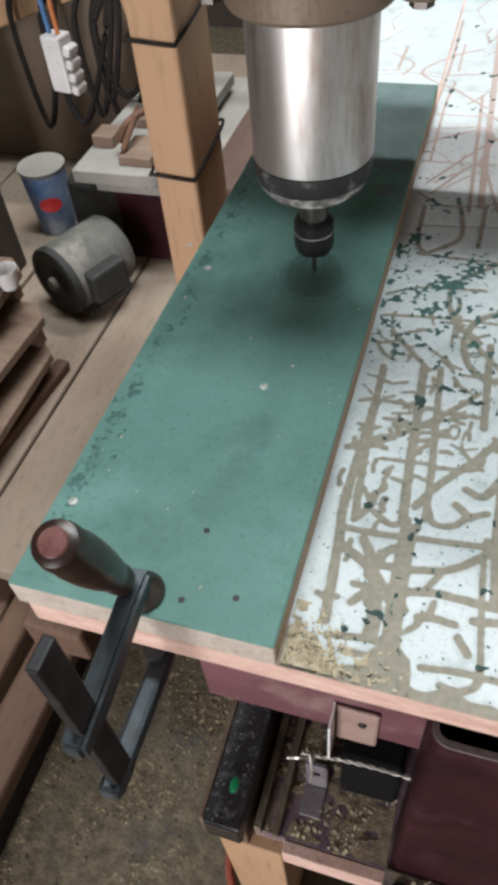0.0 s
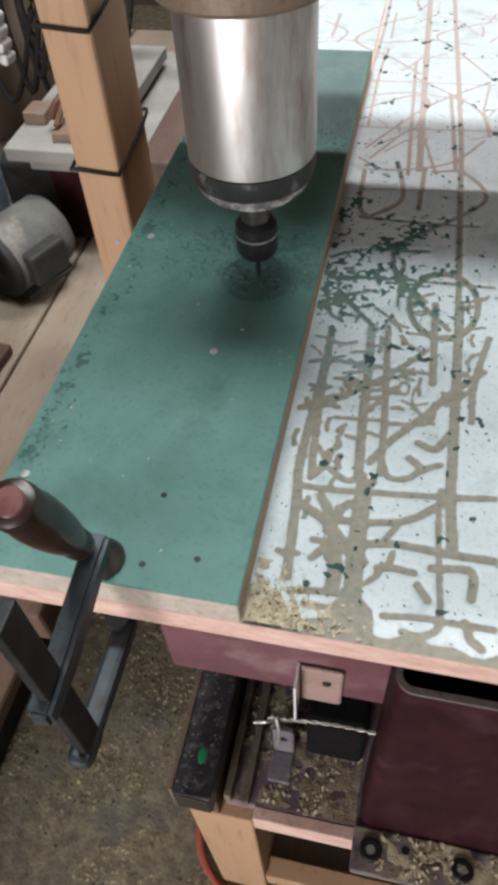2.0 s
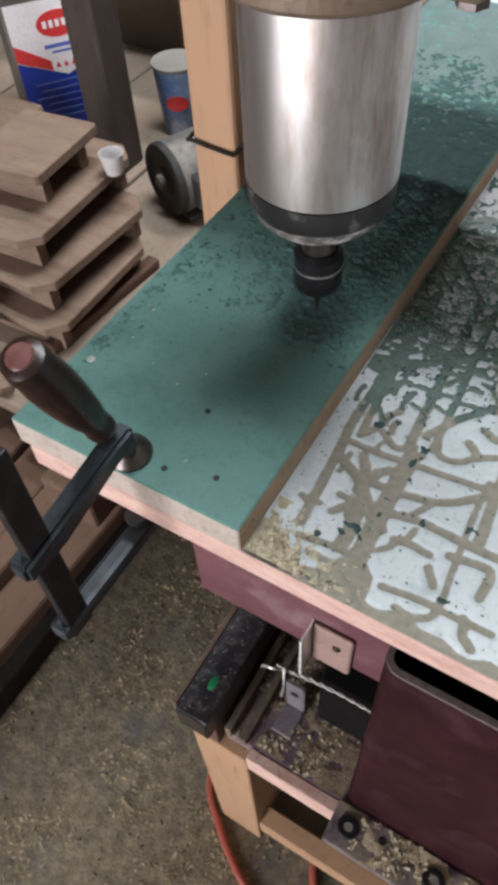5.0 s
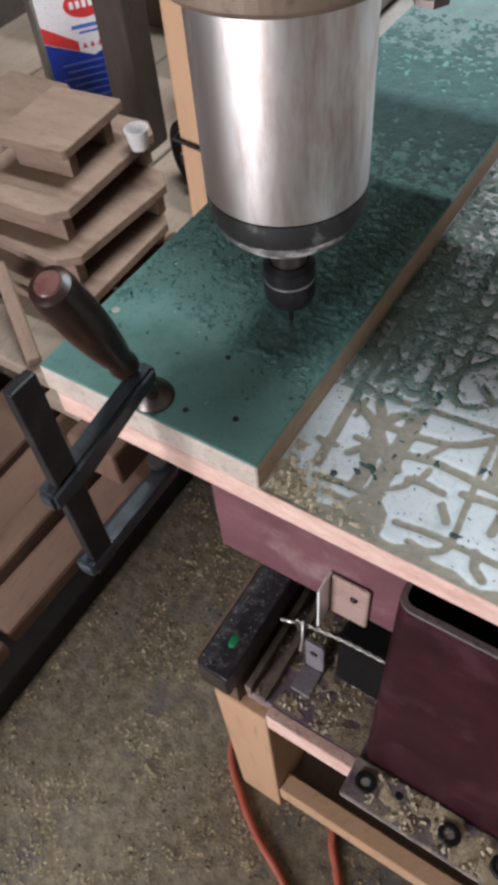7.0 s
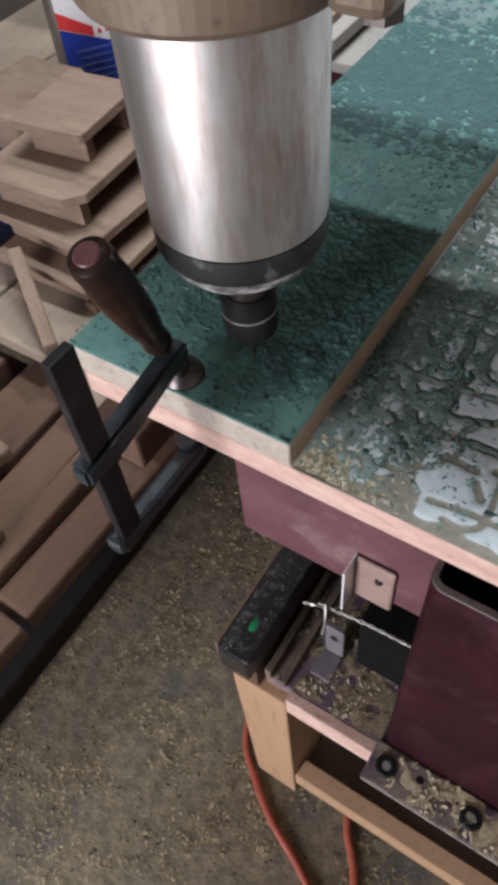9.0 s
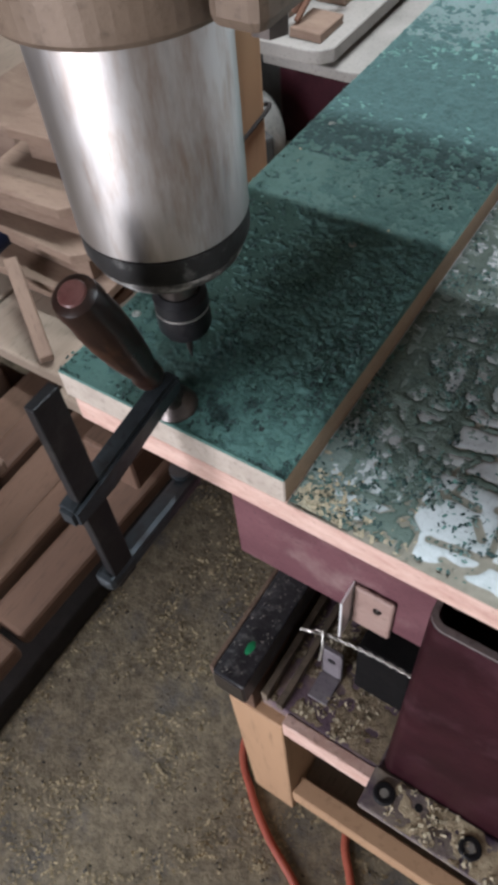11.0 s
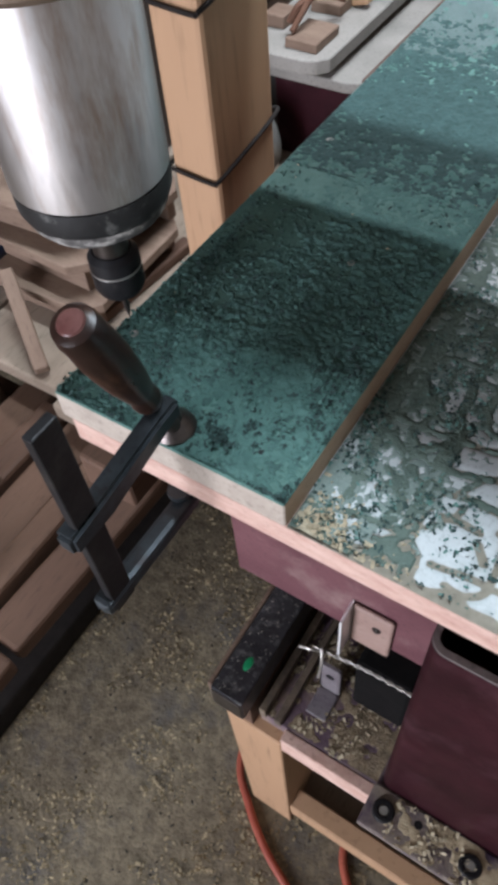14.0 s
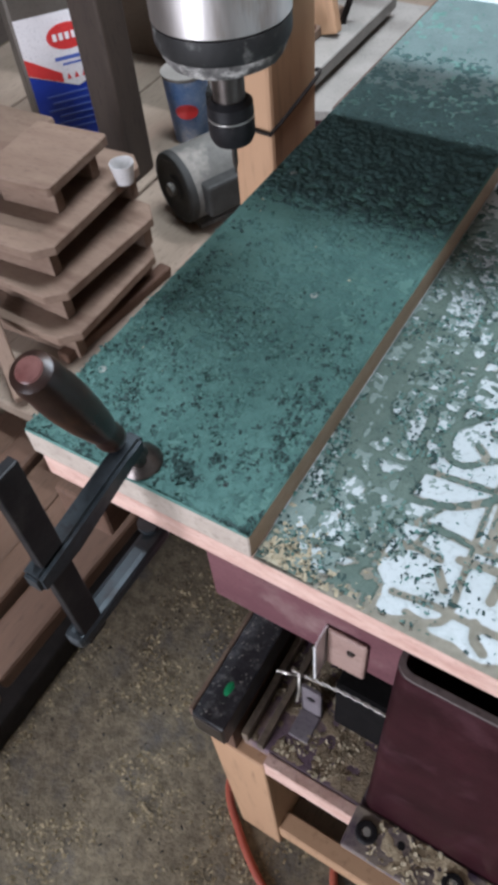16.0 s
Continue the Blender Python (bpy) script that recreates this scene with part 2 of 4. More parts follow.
# ---- machine bed: grooved white laminate on board ----


def seg_dist(X, Y, a, b):
    ax, ay = a
    dx, dy = b[0] - ax, b[1] - ay
    t = np.clip(((X - ax) * dx + (Y - ay) * dy) / (dx * dx + dy * dy + 1e-12), 0, 1)
    return np.hypot(X - ax - t * dx, Y - ay - t * dy)


# tool tracks: groove width in millimetres and the way of the cutter
TRACKS_A0 = [(4.4, [(0.014, 0.172), (0.011, 0.098), (0.013, 0.073), (0.016, 0.027)]),
    (3.6, [(0.013, 0.202), (0.015, 0.136), (0.018, 0.088)]),
    (4.0, [(0.005, 0.133), (0.023, 0.145)]),
    (7.5, [(0.046, 0.086), (0.046, 0.058), (0.047, 0.027), (0.049, 0.009)]),
    (4.4, [(0.037, 0.206), (0.039, 0.166), (0.040, 0.131), (0.042, 0.092)]),
    (3.4, [(0.047, 0.207), (0.050, 0.159), (0.052, 0.125), (0.053, 0.094)]),
    (3.8, [(0.074, 0.233), (0.076, 0.163)]),
    (4.8, [(0.089, 0.235), (0.089, 0.165), (0.089, 0.123), (0.089, 0.086), (0.091, 0.054)]),
    (3.4, [(0.107, 0.206), (0.099, 0.167), (0.098, 0.137)]),
    (2.6, [(0.084, 0.089), (0.084, 0.065), (0.087, 0.020)]),
    (3.4, [(0.014, 0.080), (0.032, 0.080), (0.055, 0.082), (0.088, 0.085), (0.110, 0.088)])]
TRACKS_A1 = [(3.8, [(0.031, 0.062), (0.048, 0.063), (0.067, 0.067), (0.080, 0.076), (0.088, 0.084)]),
    (4.0, [(0.033, 0.064), (0.039, 0.072), (0.047, 0.075)]),
    (4.0, [(0.026, 0.039), (0.036, 0.050), (0.047, 0.050), (0.063, 0.053), (0.092, 0.052), (0.110, 0.052)])]
TRACKS_B0 = [(4.6, [(0.015, 0.069), (0.029, 0.061), (0.038, 0.052), (0.043, 0.045)]),
    (4.2, [(0.025, 0.075), (0.031, 0.064), (0.037, 0.047), (0.039, 0.026)]),
    (3.2, [(0.019, 0.020), (0.032, 0.022), (0.050, 0.023)]),
    (2.8, [(0.027, 0.014), (0.046, 0.015)]),
    (3.4, [(0.057, 0.039), (0.065, 0.040), (0.074, 0.039)]),
    (3.8, [(0.082, 0.043), (0.097, 0.045), (0.101, 0.042), (0.100, 0.030)]),
    (3.6, [(0.076, 0.033), (0.081, 0.026)]),
    (3.0, [(0.062, 0.015), (0.078, 0.017), (0.091, 0.017), (0.110, 0.017)]),
    (3.2, [(0.071, 0.009), (0.079, 0.008), (0.086, 0.013), (0.087, 0.021)]),
    (3.8, [(0.098, 0.018), (0.100, 0.011), (0.105, 0.007)]),
    (3.6, [(0.018, 0.086), (0.024, 0.095), (0.026, 0.105)])]
TRACKS_B1 = [(3.4, [(0.027, 0.093), (0.037, 0.087), (0.045, 0.092)]),
    (3.8, [(0.047, 0.101), (0.057, 0.118), (0.074, 0.139), (0.085, 0.155), (0.104, 0.177)]),
    (3.4, [(0.053, 0.102), (0.057, 0.093), (0.066, 0.093), (0.074, 0.100), (0.083, 0.105)])]
TRACKS_C0 = [(4.0, [(0.067, 0.107), (0.074, 0.101)]),
    (4.0, [(0.071, 0.118), (0.080, 0.115), (0.087, 0.127)]),
    (2.8, [(0.054, 0.129), (0.075, 0.133), (0.078, 0.148)]),
    (2.8, [(0.053, 0.171), (0.075, 0.171)]),
    (3.2, [(0.021, 0.140), (0.041, 0.157), (0.059, 0.175), (0.071, 0.190)]),
    (2.8, [(0.019, 0.173), (0.049, 0.172)]),
    (2.4, [(0.025, 0.129), (0.053, 0.131)]),
    (2.6, [(0.021, 0.159), (0.034, 0.159)]),
    (3.0, [(0.013, 0.235), (0.040, 0.204)]),
    (2.4, [(0.003, 0.272), (0.024, 0.283), (0.066, 0.287)]),
    (2.4, [(0.005, 0.250), (0.046, 0.254), (0.110, 0.254)])]
TRACKS_C1 = [(2.2, [(0.017, 0.321), (0.064, 0.320), (0.099, 0.320)]),
    (2.8, [(0.044, 0.291), (0.064, 0.310), (0.098, 0.345), (0.103, 0.365), (0.086, 0.389), (0.064, 0.387)]),
    (3.2, [(0.044, 0.291), (0.046, 0.263), (0.063, 0.235), (0.083, 0.210)]),
    (3.0, [(0.013, 0.384), (0.014, 0.339), (0.021, 0.321)])]
TRACKS_D0 = [(3.2, [(0.037, 0.396), (0.042, 0.373), (0.043, 0.345), (0.021, 0.321)]),
    (2.8, [(0.058, 0.391), (0.057, 0.336)]),
    (3.4, [(0.088, 0.235), (0.085, 0.386), (0.083, 0.454), (0.067, 0.756)]),
    (4.4, [(0.054, 0.388), (0.047, 0.613), (0.043, 0.755)]),
    (2.6, [(0.046, 0.381), (0.039, 0.575)]),
    (2.4, [(-0.000, 0.462), (0.000, 0.548), (0.003, 0.628), (0.003, 0.752)]),
    (2.2, [(0.008, 0.453), (0.008, 0.549), (0.012, 0.600)]),
    (2.6, [(0.081, 0.392), (0.073, 0.512)]),
    (2.2, [(0.032, 0.678), (0.006, 0.660), (-0.022, 0.617), (0.018, 0.579), (0.044, 0.550)]),
    (1.4, [(-0.013, 0.580), (0.110, 0.587)]),
    (1.8, [(-0.007, 0.533), (0.110, 0.534)])]
TRACKS_D1 = [(1.8, [(0.002, 0.450), (0.110, 0.453)]),
    (1.3, [(0.012, 0.357), (0.110, 0.367)])]
TRACKS_E0 = [(2.0, [(0.110, 0.670), (0.074, 0.651), (0.055, 0.631), (0.075, 0.602), (0.110, 0.541)]),
    (2.0, [(0.106, 0.540), (0.054, 0.489), (0.010, 0.417)]),
    (2.0, [(-0.001, 0.479), (0.040, 0.508), (0.055, 0.498), (0.047, 0.454)]),
    (2.2, [(0.107, 0.451), (0.093, 0.493), (0.042, 0.541)]),
    (2.0, [(0.102, 0.438), (0.076, 0.401), (0.030, 0.386), (0.007, 0.401)]),
    (2.0, [(-0.059, 0.661), (-0.033, 0.638), (-0.039, 0.611)]),
    (2.6, [(-0.046, 0.625), (-0.045, 0.680)]),
    (2.0, [(0.067, 0.384), (0.047, 0.450), (0.015, 0.402)])]

TRACKS = TRACKS_A0 + TRACKS_A1 + TRACKS_B0 + TRACKS_B1 + TRACKS_C0 + TRACKS_C1 + TRACKS_D0 + TRACKS_D1 + TRACKS_E0


def groove_field(X, Y):
    """Distance to the edge of the nearest routed groove, negative inside."""
    f = np.full(X.shape, 1.0)

    def line(pts, w):
        for a, b in zip(pts, pts[1:]):
            np.minimum(f, seg_dist(X, Y, a, b) - w / 2, out=f)

    def ring(cx, cy, rx, ry, w):
        k = np.hypot((X - cx) / rx, (Y - cy) / ry)
        np.minimum(f, np.abs(k - 1) * min(rx, ry) - w / 2, out=f)

    for w, pts in TRACKS:
        line([v[:2] for v in spline([(*p, 0) for p in pts], 5)] if len(pts) > 2 else pts, 0.00118 * w)
    ring(0.079, 0.233, 0.021, 0.031, 0.0040)
    ring(0.0605, 0.157, 0.0028, 0.0048, 0.0018)
    ring(0.029, 0.157, 0.0026, 0.004, 0.0016)
    rng = random.Random(7)

    def strokes(n, xr, yr, length, ways, width):
        for _ in range(n):
            x, y, ln, way = rng.uniform(*xr), rng.uniform(*yr), rng.uniform(*length), rng.choice(ways)
            c, s, bend = math.cos(radians(way)), math.sin(radians(way)), rng.uniform(-0.2, 0.2) * ln
            line([(x, y), (x + ln / 2 * c + bend * s, y + ln / 2 * s - bend * c), (x + ln * c, y + ln * s)], rng.uniform(*width))

    # dense small cuts beside the workpiece, letter-like marks at the front, long tracks on the rest of the bed
    strokes(85, (0.003, 0.10), (0.14, 0.26), (0.006, 0.020), (0, 90, 90, 45, -45, 20), (0.0018, 0.0030))
    strokes(34, (0.003, 0.06), (0.02, 0.15), (0.005, 0.014), (0, 90, 60, -60), (0.0026, 0.0038))
    strokes(22, (0.0, 0.11), (0.40, 0.76), (0.02, 0.09), (0, 90, 90, 45, -45, 70), (0.0013, 0.0022))
    strokes(10, (-0.12, -0.01), (0.57, 0.78), (0.02, 0.09), (0, 90, 90, 45, -45), (0.0013, 0.0022))
    strokes(150, (0.11, 0.4), (0.01, 0.9), (0.01, 0.12), (0, 0, 90, 90, 90, 45, -45, 20, 70), (0.0020, 0.0042))
    for k in range(9):
        ring(rng.uniform(0.13, 0.38), rng.uniform(0.1, 0.8), rng.uniform(0.01, 0.04), rng.uniform(0.015, 0.05), 0.0024)
    # worn bare corner by the workpiece
    np.minimum(f, np.hypot((X - 0.004) / 1.0, (Y - 0.0) / 1.2) - 0.017, out=f)
    np.minimum(f, np.hypot((X - 0.047) / 1.0, (Y - 0.0) / 1.9) - 0.012, out=f)
    np.minimum(f, Y - 0.0065 + 0.03 * np.clip(X - 0.05, 0, 0.1) + 0.0012 * np.sin(X * 140) + 0.001 * np.sin(X * 317), out=f)
    return f


def bed_top(xa, xb, ya, yb):
    step = 0.0014
    xs = np.arange(xa, xb + step / 2, step)
    ys = np.concatenate([np.arange(ya, 0.62, step), np.arange(max(ya, 0.62), yb, 0.002)])
    X, Y = np.meshgrid(xs, ys)
    f = groove_field(X, Y)
    d = np.clip(0.5 - f / 0.0012, 0, 1)
    Z = ZT - 0.0012 * d
    nx, ny = len(xs), len(ys)
    co = np.stack([X, Y, Z], -1).reshape(-1, 3)
    i = (np.arange(ny - 1)[:, None] * nx + np.arange(nx - 1)[None, :]).reshape(-1)
    quads = np.stack([i, i + 1, i + nx + 1, i + nx], -1)
    me = bpy.data.meshes.new("laminate")
    me.from_pydata(co.tolist(), [], quads.tolist())
    at = me.attributes.new("groove", "FLOAT", "POINT")
    at.data.foreach_set("value", np.clip(f, -0.004, 0.004).reshape(-1).astype(np.float32))
    me.polygons.foreach_set("use_smooth", [True] * len(quads))
    return me


def laminate_material():
    m = mat("white_laminate_with_routed_grooves", (0.42, 0.46, 0.47), (0.50, 0.54, 0.55), 9, 0.5, bump=0.04, fine=400, c3=(0.34, 0.38, 0.38), spot=30, spec=0.25)
    nt = m.node_tree
    b = nt.nodes["Principled BSDF"]
    white = b.inputs["Base Color"].links[0].from_socket
    a = nt.nodes.new("ShaderNodeAttribute")
    a.attribute_name = "groove"
    tc = nt.nodes.new("ShaderNodeTexCoord")
    n = nt.nodes.new("ShaderNodeTexNoise")
    n.inputs["Scale"].default_value, n.inputs["Detail"].default_value = 260, 3
    nt.links.new(tc.outputs["Object"], n.inputs["Vector"])
    wob = nt.nodes.new("ShaderNodeMath")
    wob.operation = "MULTIPLY_ADD"
    nt.links.new(n.outputs["Fac"], wob.inputs[0])
    wob.inputs[1].default_value = 0.0010
    wob.inputs[2].default_value = -0.0005
    add = nt.nodes.new("ShaderNodeMath")
    add.operation = "ADD"
    nt.links.new(a.outputs["Fac"], add.inputs[0])
    nt.links.new(wob.outputs[0], add.inputs[1])
    r = nt.nodes.new("ShaderNodeMapRange")
    r.inputs["From Min"].default_value, r.inputs["From Max"].default_value = -0.0003, 0.0003
    nt.links.new(add.outputs[0], r.inputs["Value"])
    x = nt.nodes.new("ShaderNodeMix")
    x.data_type = "RGBA"
    nt.links.new(r.outputs["Result"], x.inputs["Factor"])
    tan = nt.nodes.new("ShaderNodeMix")
    tan.data_type = "RGBA"
    nt.links.new(n.outputs["Fac"], tan.inputs["Factor"])
    cols = [i for i in tan.inputs if i.type == "RGBA"]
    cols[0].default_value, cols[1].default_value = (0.15, 0.14, 0.11, 1), (0.29, 0.27, 0.22, 1)
    ab = [i for i in x.inputs if i.type == "RGBA"]
    sep = nt.nodes.new("ShaderNodeSeparateXYZ")
    nt.links.new(tc.outputs["Object"], sep.inputs[0])
    old = nt.nodes.new("ShaderNodeMapRange")
    old.inputs["From Min"].default_value, old.inputs["From Max"].default_value = 0.30, 0.48
    nt.links.new(sep.outputs["Y"], old.inputs["Value"])
    raw = nt.nodes.new("ShaderNodeMix")
    raw.data_type = "RGBA"
    nt.links.new(old.outputs["Result"], raw.inputs["Factor"])
    rc_ = [i for i in raw.inputs if i.type == "RGBA"]
    nt.links.new([o for o in tan.outputs if o.type == "RGBA"][0], rc_[0])
    rc_[1].default_value = (0.36, 0.29, 0.26, 1)
    tan = raw
    nt.links.new([o for o in tan.outputs if o.type == "RGBA"][0], ab[0])
    nt.links.new(white, ab[1])
    nt.links.new([o for o in x.outputs if o.type == "RGBA"][0], b.inputs["Base Color"])
    rr = nt.nodes.new("ShaderNodeMapRange")
    nt.links.new(r.outputs["Result"], rr.inputs["Value"])
    rr.inputs["To Min"].default_value, rr.inputs["To Max"].default_value = 0.9, 0.52
    nt.links.new(rr.outputs["Result"], b.inputs["Roughness"])
    return m


LAMINATE = laminate_material()
bed = tagged(empty("machine_bed", pose(0, 0, ZT - 0.018)), "white laminate machine bed board covered in routed grooves", "machine bed")
core = part("core", jitter(box(-0.128, 0.46, 0.0, 1.0, ZT - 0.018, ZT - 0.0016, 0.0008, 1), 0.0004, 30), PINK_EDGE, bed, "raw pinkish board edge")
core.location = (0, 0, 0.018 - ZT)
for area in ((0.0, 0.46, 0.0, 1.0), (-0.128, -0.0014, 0.552, 1.0)):
    lam = new("laminate", bed_top(*area))
    lam.data.materials.append(LAMINATE)
    lam.parent, lam.location = bed, (0, 0, 0.018 - ZT)

# workpiece
ZINC = mat("dull_zinc", (0.26, 0.27, 0.25), (0.36, 0.37, 0.34), 60, 0.5, 0.5)
wp = tagged(empty("green_board", pose(0, 0, ZT)), "green moisture-resistant MDF board being routed on the bed", "board")
bm = box(-0.1315, 0.0, -0.001, 0.55, 0, 0.018)
bmesh.ops.bevel(bm, geom=bm.edges[:], offset=0.0007, segments=1, affect="EDGES")
board = part("panel", bm, None, wp)
for mm in (GREEN, GREEN_EDGE, FRONT_EDGE):
    board.data.materials.append(mm)
for p in board.data.polygons:
    p.material_index = 0 if p.normal.z > 0.5 else (2 if p.normal.y < -0.5 else 1)
for hx, hy in ((-0.048, 0.0495), (-0.047, 0.011), (-0.023, 0.018)):
    part("drilled_hole", lathe([(0, 0.0182), (0.0016, 0.0182), (0.0016, 0.012), (0, 0.012)], 16), BLACK, wp, "small drilled hole", pose(hx, hy, 0))
for sx, sy in ((-0.121, 0.05), (-0.048, 0.151), (-0.117, 0.253)):
    part("screw", lathe([(0, 0.0183), (0.0008, 0.0183), (0.0011, 0.0187), (0.0024, 0.0185), (0.0026, 0.0178), (0, 0.0178)], 20), ZINC, wp, "zinc screw head", pose(sx, sy, 0))

# ---- spindle ----
spindle = tagged(empty("router_spindle", pose(-0.04, 0.25, 0.808)), "brushed steel router spindle with black nose and collet nut", "spindle")
part("body", lathe([(0, 0), (0.033, 0), (0.034, 0.001), (0.034, 0.100), (0.0334, 0.102), (0.0334, 0.22), (0, 0.22)], 96), STEEL, spindle, "brushed steel body with brown stains", smooth=True)
part("nose_ring", lathe([(0, -0.0002), (0.0338, -0.0002), (0.0338, -0.0085), (0.0325, -0.0118), (0, -0.0118)], 72), DUSTYBLACK, spindle, "black nose ring", smooth=True)
part("nose_bevel", jitter(lathe([(0, -0.0119), (0.0325, -0.0119), (0.0305, -0.0165), (0.028, -0.0195), (0.024, -0.021), (0, -0.021)], 72), 0.0005, 90), mat("dust_caked_bevel", (0.012, 0.012, 0.012), (0.20, 0.19, 0.18), 80, 0.8, bump=0.3, c3=(0.58, 0.56, 0.52), spot=85), spindle, "bevel caked with pale dust", smooth=True)
part("shaft", lathe([(0.0, -0.021), (0.0085, -0.021), (0.0085, -0.042), (0.0, -0.042)], 40), DARKSTEEL, spindle, smooth=True)
part("collet_nut", lathe([(0, -0.0415), (0.0095, -0.0415), (0.0122, -0.044), (0.0124, -0.050), (0.0117, -0.0507), (0.0117, -0.0515), (0.0124, -0.0522), (0.0124, -0.061), (0.0108, -0.0645), (0.004, -0.0655), (0, -0.0655)], 48), BLACK, spindle, "black collet nut with a bright ring", smooth=True)
part("nut_ring", lathe([(0.0115, -0.0506), (0.01235, -0.0507), (0.01235, -0.0514), (0.0115, -0.0515)], 48), WIRE, spindle, "bright worn steel ring", smooth=True)
part("router_bit", lathe([(0, -0.064), (0.0016, -0.064), (0.0016, -0.078), (0.0013, -0.0795), (0, -0.086)], 20), DARKSTEEL, spindle, smooth=True)
part("mount", lathe([(0.0345, 0.079), (0.041, 0.079), (0.0425, 0.081), (0.0425, 0.163), (0.041, 0.165), (0.0345, 0.165), (0.0345, 0.079)], 64), BROWNMOUNT, spindle, "brown clamp ring")
part("mount_block", box(-0.040, 0.040, 0.036, 0.10, 0.079, 0.165, 0.004), BROWNMOUNT, spindle)
for ex in (-0.062, 0.044):
    part("clamp_ear", box(ex, ex + 0.018, -0.016, 0.02, 0.081, 0.155, 0.004), BROWNMOUNT, spindle)
for bx in (-0.053, 0.053):
    part("clamp_bolt", lathe([(0, 0.075), (0.006, 0.075), (0.006, 0.0808), (0, 0.0808)], 6), DARKSTEEL, spindle, m=pose(bx, 0.002, 0))
part("carriage_plate", box(-0.10, 0.10, 0.1005, 0.115, 0.10, 0.212, 0.002), BROWNMOUNT, spindle)
part("lead_block", box(-0.03, 0.03, 0.1155, 0.172, 0.15, 0.20, 0.003), DARKSTEEL, spindle)

# ---- gantry ----
GO = 0.18
gantry = tagged(empty("cnc_gantry", pose(0, 0.43, 0.40)), "home-made wooden router gantry with yellowish upright posts", "gantry")


def gantry_post(cx):
    c = part("post", box(cx - 0.02, cx + 0.02, 0, 0.079, 0.008, 0.95, 0.004), PINE, gantry, "pale yellowish wooden post")
    part("foot_block", box(cx - 0.022, cx + 0.022, -0.004, 0.083, -0.0045, 0.0075, 0.001), DARKSTEEL, gantry)
    for z in (0.279, 0.394):
        pts = [(cx - 0.0225, 0.03, z + 0.004), (cx - 0.0225, -0.0015, z), (cx - 0.019, -0.003, z), (cx + 0.016, -0.003, z - 0.003), (cx + 0.0215, -0.001, z - 0.001), (cx + 0.023, 0.03, z + 0.004), (cx + 0.0225, 0.079, z + 0.012), (cx + 0.015, 0.0815, z + 0.012)]
        part("strap", tube(spline(pts, 4), 0.0017), STRAP, c, "thin black strap")
    part("nail_head", lathe([(0, 0), (0.0025, 0), (0.0025, 0.0006), (0, 0.0008)], 12), WIRE, c, m=pose(cx + 0.004, -0.0002, 0.205, 90))
    return c


gantry_post(-0.217)
gantry_post(0.56)
part("crossbeam", box(-0.1965, 0.5395, 0.0, 0.079, 0.51, 0.765, 0.003), PINE, gantry, "tall wooden crossbeam")
for z in (0.515, 0.70):
    part("guide_rail", box(-0.1965, 0.5395, -0.0645, -0.0005, z, z + 0.032, 0.002), DARKSTEEL, gantry, "dark steel guide rail")

# ---- side bench, made of plank layers ----
bench = tagged(empty("side_bench", pose(-0.5, 0.5, 0.0)), "low dusty plank bench beside the machine", "bench")
cols = [(-1.1, -0.92), (-0.915, -0.74), (-0.735, -0.56), (-0.555, -0.40), (-0.395, -0.26), (-0.255, -0.185)]
for k, (a, b) in enumerate(cols):
    near = (-0.36, -0.36, -0.34, -0.33, -0.35, -0.28)[k]
    part("plank", jitter(box(a + 0.5, b + 0.5, near, 0.9, 0.373 + 0.001 * (k % 2), 0.395 - 0.001 * (k % 2), 0.003), 0.001, 9), PLANK, bench)
for px, py in ((-0.55, -0.25), (-0.05, 0.0), (-0.55, 0.8), (0.2, 0.8)):
    part("leg", box(px - 0.025, px + 0.025, py - 0.025, py + 0.025, 0, 0.372, 0.002), REDWOOD, bench)

BROWNWOOD = mat("worn_brown_wood", (0.095, 0.052, 0.032), (0.155, 0.093, 0.060), 18, 0.8, stretch=(1, 0.2, 1), bump=0.3, c3=(0.09, 0.055, 0.04), spot=9)
# stacked planks at the bench's near end, on a black floor beam
pile = []
rp = random.Random(11)
xx = -0.262
for k in range(9):
    w = (0.044, 0.03, 0.05, 0.036, 0.046, 0.03, 0.05, 0.04, 0.05)[k]
    top = 0.340 + (0.0, 0.009, -0.006, 0.014, 0.006, 0.016, 0.0, 0.012, 0.018)[k]
    pile.append((xx - w, xx, (-0.19, -0.34, -0.26, -0.36, -0.2, -0.34, -0.3, -0.36, -0.3)[k], 0.16 + rp.uniform(0, 0.1), 0.3147, top))
    xx -= w + rp.uniform(0.004, 0.011)
for a, b, c, d, e, f in pile:
    cut = rp.uniform(-0.11, -0.05)
    for p, q in ((c, cut - 0.004), (cut + 0.004, d)):
        rise, turn = rp.uniform(-0.008, 0.008), rp.uniform(-1.6, 1.6)
        mid = ((a + b) / 2, (p + q) / 2)
        tagged(part("loose_plank", jitter(box(a - mid[0], b - mid[0], p - mid[1], q - mid[1], e, f + rise, 0.005), 0.0022, 14), REDWOOD if rp.random() < 0.6 else BROWNWOOD, m=pose(mid[0], mid[1], 0, 0, 0, turn)), "brown loose plank on cross battens under the bench", "plank", "planks under the bench")
